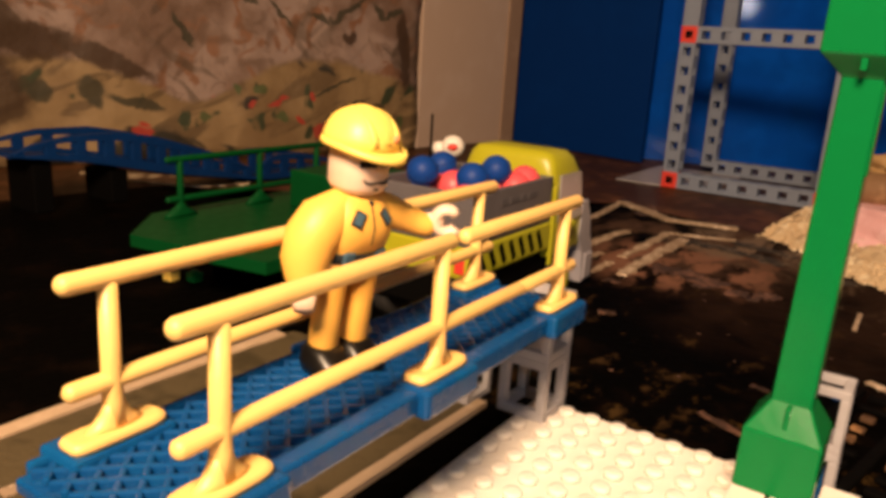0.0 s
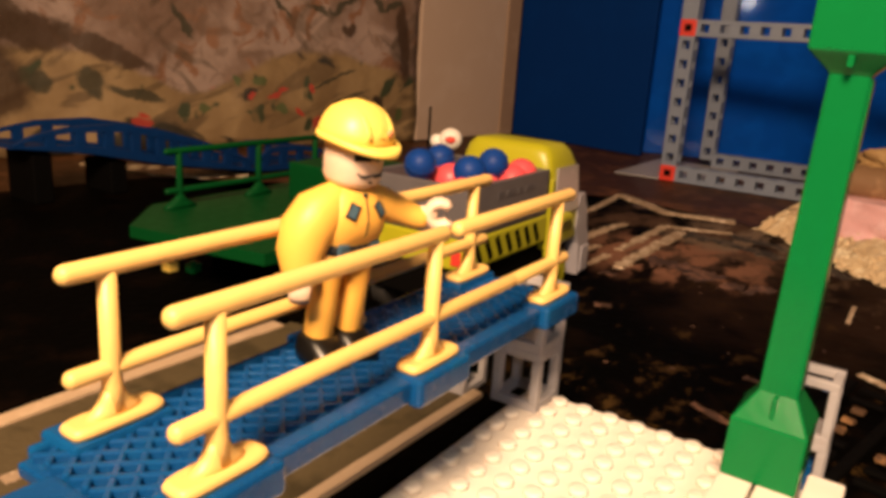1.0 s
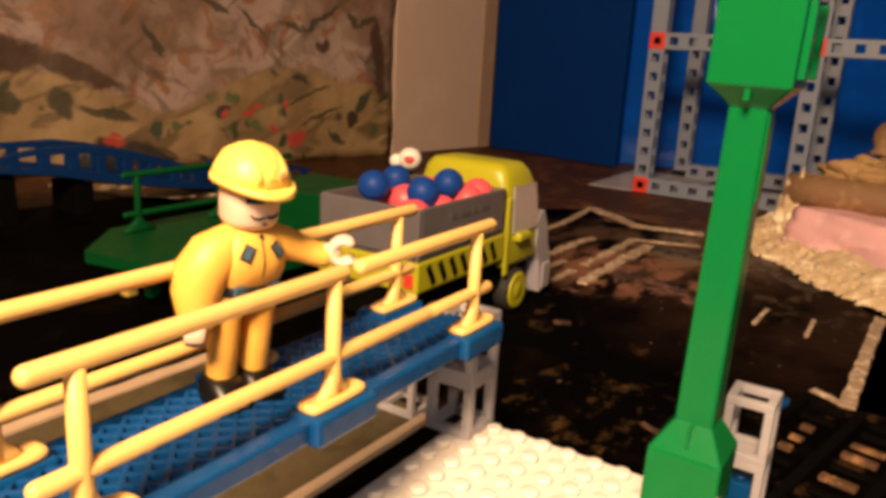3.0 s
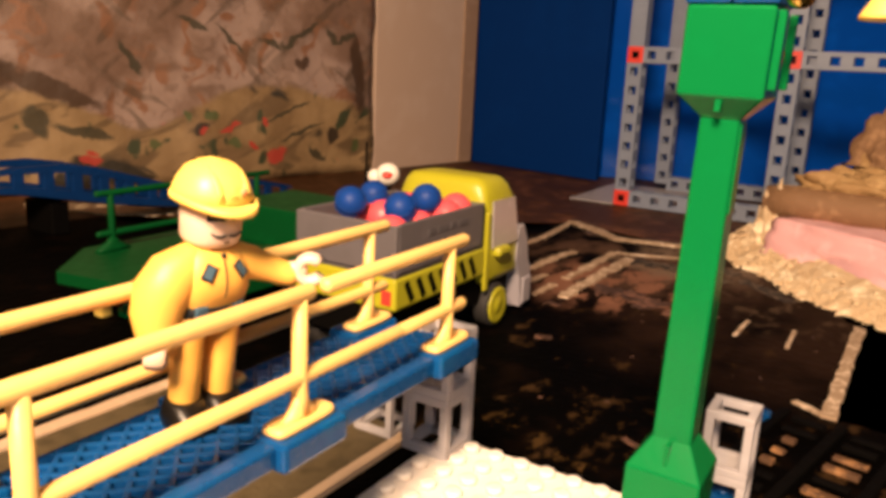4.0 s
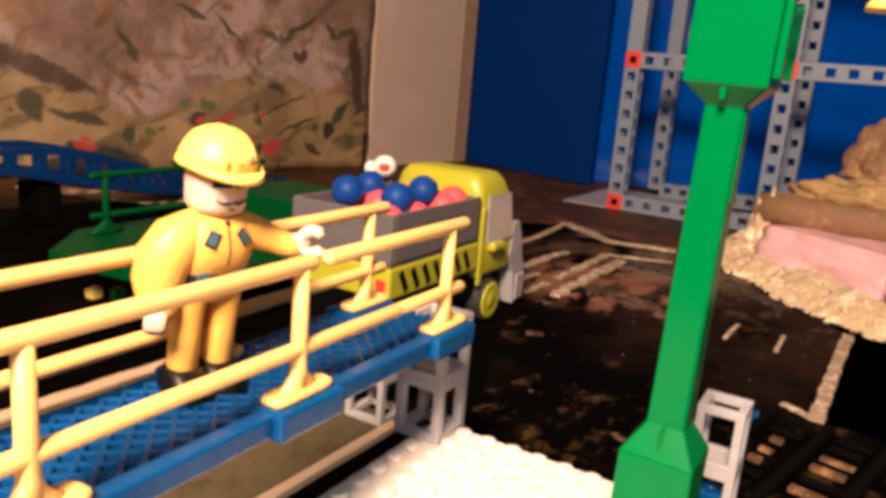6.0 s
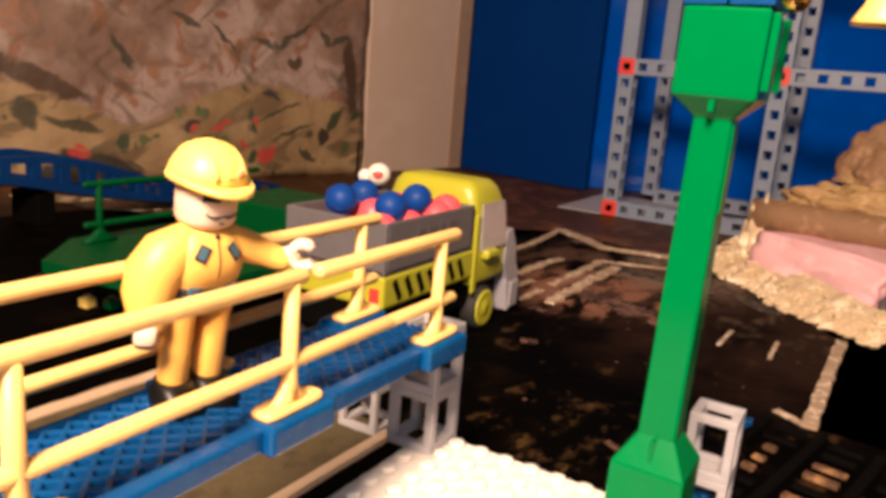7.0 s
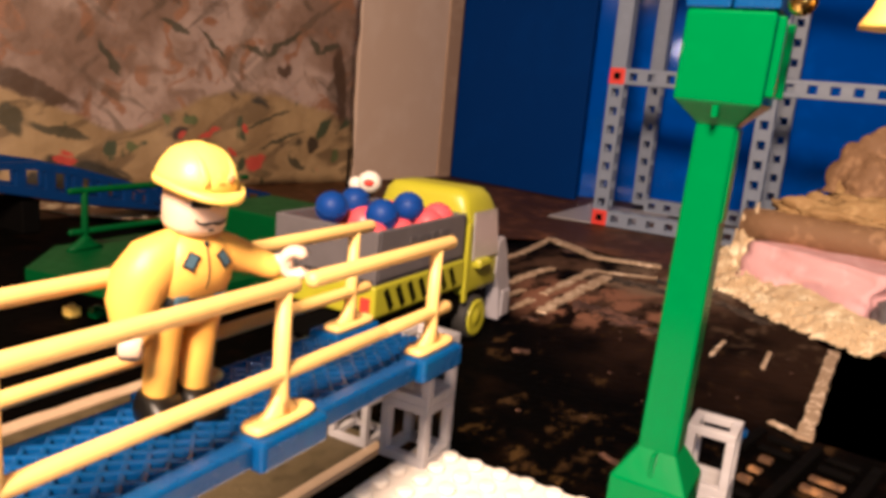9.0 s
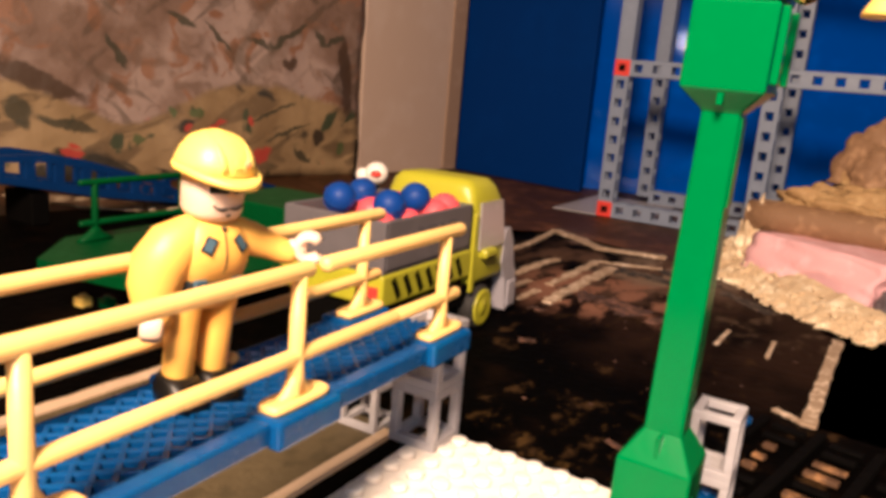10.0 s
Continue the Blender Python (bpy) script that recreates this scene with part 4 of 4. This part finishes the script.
def beam(a, c, name="beam", holes=7, pierced=True):
    """A square beam from a to c (mm) with a row of square recesses pierced on each side."""
    a, c = Vector(a), Vector(c)
    d = c - a
    length = d.length
    turn = d.to_track_quat("Z", "Y").to_matrix().to_4x4()
    bm = bmesh.new()
    k, t = BW / 2, 4.2
    for sx in (-1, 1):
        for sy in (-1, 1):
            box(bm, *sorted((sx * k, sx * (k - t))), *sorted((sy * k, sy * (k - t))), 0, length, 0.5, None, 0, 1)
    step = length / holes
    if not pierced:
        box(bm, -k + 0.2, k - 0.2, -k + 0.2, k - 0.2, 0, length)
    for i in range(holes + 1) if pierced else ():
        z0, z1 = max(0, (i - 0.5) * step + 4.2), min(length, (i + 0.5) * step - 4.2)
        box(bm, -k + 0.2, k - 0.2, -k + 0.2, k - 0.2, z0, z1)
    p = part(name, bm, TOWER, tower)
    p.matrix_basis = Matrix.Translation(a * MM) @ turn
    return p


def corner(at):
    bm = bmesh.new()
    box(bm, -8.3, 8.3, -8.3, 8.3, -8.3, 8.3, 1.0)
    p = part("corner_block", bm, RED, tower, "red corner block")
    p.matrix_basis = Matrix.Translation(Vector(at) * MM)
    # raised dark box: the shade inside the block's open hole, put in as colour
    bm = bmesh.new()
    box(bm, -3.4, 3.4, -8.6, -7.0, -3.4, 3.4, 0.4)
    part("socket", bm, DARK, p, "dark square drawn for the shaded socket")


for storey in range(3):
    z = 8.5 + storey * TP
    for x in (0, TW, 2 * TW):
        if storey < 2:
            beam((x, 0, z + 7), (x, 0, z + TP - 7), "upright", pierced=storey == 0 or x > 0)
        corner((x, 0, z))
    for x in (0, TW):
        beam((x + 7, 0, z), (x + TW - 7, 0, z))
        if storey == 0:
            beam((x + 7, TD, z), (x + TW - 7, TD, z))
        if storey < 2:
            beam((x, TD, z), (x, TD, z + TP), "upright", pierced=storey == 0 or x > 0)
bm = bmesh.new()
box(bm, -58, 40, -6, TD, 0, 1.2, 0.3)
part("base_sheet", bm, GREY, tower, "thin grey base sheet")

# ---------------------------------------------------------------- heap by the board's edge
def rubble(name, cx, cy, z0, sx, sy, h, material, label, category, seed, amp=0.35, freq=3.0):
    """An uneven heap: a flattened dome broken up by noise."""
    bm = bmesh.new()
    bmesh.ops.create_icosphere(bm, subdivisions=5, radius=1.0)
    for v in bm.verts:
        n = noise.fractal(v.co * freq + Vector((seed, seed * 2.1, 0)), 0.8, 2.1, 5)
        v.co *= 1 + amp * n
        v.co = Vector((v.co.x * sx, v.co.y * sy, max(v.co.z, 0) * h)) * MM
    return solo(name, bm, material, label, category, at=Matrix.Translation(mm(cx, cy, z0)), smooth=True)


EDGE = ((-30, 436), (-8, 424), (6, 404), (22, 392), (38, 362), (56, 346), (76, 326), (96, 314), (104, 306))


def grit_edge():
    """A ragged cream bank along the board's edge, rising to the foam block."""
    bm = bmesh.new()
    n, m = 120, 14
    rows = []
    for i in range(n + 1):
        u = i / n * (len(EDGE) - 1)
        k = min(int(u), len(EDGE) - 2)
        f = u - k
        x, y = (EDGE[k][c] + (EDGE[k + 1][c] - EDGE[k][c]) * f for c in (0, 1))
        rag = 6 * noise.noise((i * 0.21, 4, 0)) + 3 * noise.noise((i * 0.7, 9, 0))
        row = []
        for j in range(m + 1):
            v = j / m
            tall = 1 - i / n
            d = rag * (1 - v) + (34 + 8 * tall) * v
            h = -0.6 + (10 + 14 * tall) * v ** 0.8 + (2.0 * noise.noise((i * 0.23, j * 0.5, 2)) + 0.8 * noise.noise((i * 0.6, j * 0.9, 5))) * min(1, v * 4)
            row.append(bm.verts.new(mm(x + d * 0.62, y + d * 0.78, GROUND + h)))
        rows.append(row)
    for a, c in zip(rows, rows[1:]):
        for j in range(m):
            bm.faces.new((a[j], c[j], c[j + 1], a[j + 1])).smooth = True
    for i in range(420):
        k = random.randrange(len(EDGE) - 1)
        f = random.random()
        x, y = (EDGE[k][c] + (EDGE[k + 1][c] - EDGE[k][c]) * f for c in (0, 1))
        d = random.uniform(-5, 30) * random.random() ** 0.5
        r = random.uniform(0.6, 2.6)
        vs = bmesh.ops.create_icosphere(bm, subdivisions=1, radius=r * MM)["verts"]
        bmesh.ops.transform(bm, matrix=Matrix.Translation(mm(x + d * 0.6, y + d * 0.8, GROUND + max(0, d) * (0.34 + 0.42 * (1 - (k + f) / (len(EDGE) - 1))))) @ pose(0, 0, 0, random.uniform(0, 90), 0, random.uniform(0, 90)) @ Matrix.Diagonal((1, 1, 0.6, 1)), verts=vs)
    tagged(solo("grit_bank", bm, SAND, "ragged bank of cream grit along the board's edge", "grit"), kind="stuff")


grit_edge()
bm = bmesh.new()
bmesh.ops.create_cube(bm, size=1.0)
bmesh.ops.subdivide_edges(bm, edges=bm.edges[:], cuts=14, use_grid_fill=True)
for v in bm.verts:
    v.co += Vector((noise.noise(v.co * 4), noise.noise(v.co * 4 + Vector((5, 0, 0))), noise.noise(v.co * 5 + Vector((0, 7, 0))))) * 0.06
    v.co = Vector((v.co.x * 106, v.co.y * 90, (v.co.z + 0.5) * 36)) * MM + mm(0, (v.co.z) * 16, 0)
solo("foam_block", bm, FOAM, "pale pink foam block under the cardboard tube", "foam block", at=pose(0.083, 0.435, GROUND * MM, 0, 0, -34), smooth=True)
rubble("grey_lump", 136, 372, GROUND, 30, 26, 34, BEDGREY, "grey-brown lump at the end of the foam block", "lump", 12.3, 0.3, 1.5)
bm = bmesh.new()
tube(bm, [(-5, 0, 0), (20, 1, 0.5), (120, 3, 0), (300, 8, 2)], [12.0, 12.6, 13, 13.5], 26, 0, False)
tube_ob = solo("cardboard_tube", bm, BARK, "brown rolled cardboard tube resting on the foam block", "tube", at=pose(0.012, 0.455, 0.014, 0, 0, -8), smooth=True)
rubble("crumpled_paper", 108, 500, GROUND, 92, 60, 84, PAPER, "heap of crumpled tan paper", "paper", 3.1, 0.35, 1.6)
rubble("crumpled_paper", 85, 470, 18, 62, 22, 22, PAPER, "crumpled tan paper lying on the tube", "paper", 6.4, 0.5, 2.2)
rubble("stone_lump", 96, 500, 44, 42, 30, 44, BARK, "rounded brown lump on the paper heap", "lump", 9.2, 0.25, 1.4)
rubble("tube_plug", 13, 452, GROUND, 13, 14, 50, SAND, "cream crumbly lump at the tube's end", "lump", 1.7, 0.4, 2.0)

# ---------------------------------------------------------------- painted marks and sticks on the board
def stroke(pts, w, label, name="painted_line", material=CHALK, h=0.9, rough=0.2, category="line", z=None):
    """A ragged strip through points (x, y) in mm."""
    left, right = [], []
    for i, p in enumerate(pts):
        q, o = pts[min(i + 1, len(pts) - 1)], pts[max(i - 1, 0)]
        steps = 9 if i < len(pts) - 1 else 1
        for k in range(steps):
            u = k / steps
            x, y = p[0] + (q[0] - p[0]) * u, p[1] + (q[1] - p[1]) * u
            d = Vector((q[0] - o[0], q[1] - o[1])).normalized()
            for side, store in ((1, left), (-1, right)):
                r = w / 2 * (1 + random.uniform(-rough, rough))
                store.append((x - side * d.y * r, y + side * d.x * r))
    out = left + right[::-1]
    bm = bmesh.new()
    z = GROUND if z is None else z
    low = [bm.verts.new(mm(x, y, z - 0.2)) for x, y in out]
    top = [bm.verts.new(mm(x, y, z + h)) for x, y in out]
    n = len(out)
    for i in range(n):
        bm.faces.new((low[i], low[(i + 1) % n], top[(i + 1) % n], top[i]))
    m = len(left)
    for i in range(m - 1):
        bm.faces.new((top[i], top[i + 1], top[n - 2 - i], top[n - 1 - i]))
    return solo(name, bm, material, label, category, "painted lines on the board")


stroke([(-48, -300), (-48.5, -60), (-47, 40)], 4.2, "cream kerb line along the toy road", h=2.2, rough=0.08, material=KERB)
stroke([(-153, -300), (-155, -40), (-152, 40)], 6.5, "cream kerb line along the toy road", h=1.4, rough=0.15, material=KERB)
stroke([(-121.5, -190), (-121.5, -130)], 5.5, "short cream dash on the toy road", h=1.0)
stroke([(-121.5, -97), (-120.5, -84)], 4.5, "short cream dash on the toy road", h=1.0)
stroke([(-153, 362), (-152, 408), (-158, 466)], 5.5, "faint cream line at the board's edge", rough=0.4)
stroke([(-159, 474), (-130, 456), (-101, 432), (-76, 438), (-48, 444)], 9.5, "thick cream line at the board's far edge", h=1.8, rough=0.25)
stroke([(-117, 296), (-116, 331), (-112, 366)], 6.5, "cream line along the black board", rough=0.45)
stroke([(-86, 288), (-86, 337), (-86, 384), (-72, 388), (-40, 402)], 6, "bent cream line on the black board", rough=0.5)
stroke([(-71, 246), (-71, 284), (-71, 325), (-69, 372)], 7.5, "broad ragged cream line along the black board", h=1.4, rough=0.4)
stroke([(-88, 240), (-87, 270)], 4.5, "short cream dash on the black board", rough=0.4)
stroke([(-104, 262), (-101, 288)], 4, "short cream dash on the black board", rough=0.5)
stroke([(-55, 171), (-47, 175)], 4, "short cream dash on the black board", material=MUD, rough=0.5)
stroke([(31, 242), (32, 274)], 2.2, "short cream tick on the black board")
stroke([(57.5, 239), (57, 272)], 2.2, "short cream tick on the black board")
stroke([(84.5, 158), (85, 190), (86, 235), (88, 300)], 6.0, "broad ragged cream line along the board", h=1.6)
stroke([(70, 168), (84, 160)], 3.6, "short cream dash on the black board")
for pts, w in (([(-66, 370), (-46, 370), (-30, 364), (4, 352)], 16), ([(-40, 396), (-14, 388), (6, 380)], 12), ([(10, 368), (30, 350), (48, 334)], 9)):
    stroke(pts, w, "worn brownish-cream smudge on the black board", "paint_smear", SMUDGE, 0.5, 0.6, "paint smear")
for pts, w in (([(-62, 277), (-50, 282), (-36, 278), (-18, 264)], 20), ([(-12, 262), (4, 260), (12, 274)], 12), ([(-132, 446), (-118, 438)], 12), ([(-75, 232), (-66, 230)], 6), ([(20, 90), (44, 78)], 3.5), ([(30, 130), (40, 127)], 3)):
    stroke(pts, w, "reddish-brown paint smear on the black board", "paint_smear", MUD, 0.4, 0.6, "paint smear")

# slatted track beside the column
track = thing("slatted_track", "black toy track with worn orange-brown slats", "toy track", at=pose(0.098, 0.118, GROUND * MM, 0, 0, -12))
for x in (-36, -14, 8, 30, 52):
    bm = bmesh.new()
    box(bm, x - 2.0, x + 2.0, -60, 30, 0, 2.4, 0.6)
    part("runner", bm, DARK, track)
for i in range(8):
    for k, x in enumerate((-25, -3, 19, 41)):
        bm = bmesh.new()
        worn = (k, i) in ((1, 5), (1, 4), (0, 5), (0, 4), (0, 3), (2, 6), (2, 4), (1, 2), (2, 1))
        half = 6 if k == 1 else 2.4 if worn else 6.5
        box(bm, x - half, x + half, -55.5 + i * 11, -51.6 + i * 11, 0.4, 1.8 + 0.6 * ((i + k) % 2), 0.4)
        part("slat", bm, CHIPS if worn else DARK, track, "worn orange-brown slat" if worn else "")
bm = bmesh.new()
box(bm, -2.5, 2.5, -2.5, 2.5, 0, 4, 0.4)
solo("small_brick", bm, BLUE, "tiny blue building brick on the black board", "brick", at=Matrix.Translation(mm(62, 141, GROUND)))

bm = bmesh.new()
sheet_outline(bm, [(-560, 195), (-500, 205), (-445, 235), (-430, 275), (-470, 262), (-540, 225)], GROUND - 0.8, GROUND + 0.6, 3)
solo("sand_patch", bm, SAND, "pale sandy patch beyond the arched bridge", "sand patch")

# tiny bits scattered in place of the glossy board's glints
bm = bmesh.new()
for i in range(30):
    x, y = random.uniform(-45, 76), random.uniform(10, 400)
    s = random.uniform(0.3, 1.0)
    box(bm, -s, s, -s * 0.5, s * 0.5, -0.1, s * 0.4, 0, pose(x * MM, y * MM, GROUND * MM, 0, 0, random.uniform(0, 180)))
tagged(solo("crumbs", bm, MUD, "brownish specks standing in for glints on the black board", "crumbs"), kind="stuff")

bm = bmesh.new()
box(bm, -3.8, 3.8, -3.8, 3.8, 0, 11, 0.5)
upright(bm, [(11, 1.8, 1.8), (12.4, 1.8, 1.8)], 12)
solo("small_brick", bm, BLUE, "blue building brick low inside the grey pillar", "brick", at=Matrix.Translation(mm(63.2, 52, GROUND)))
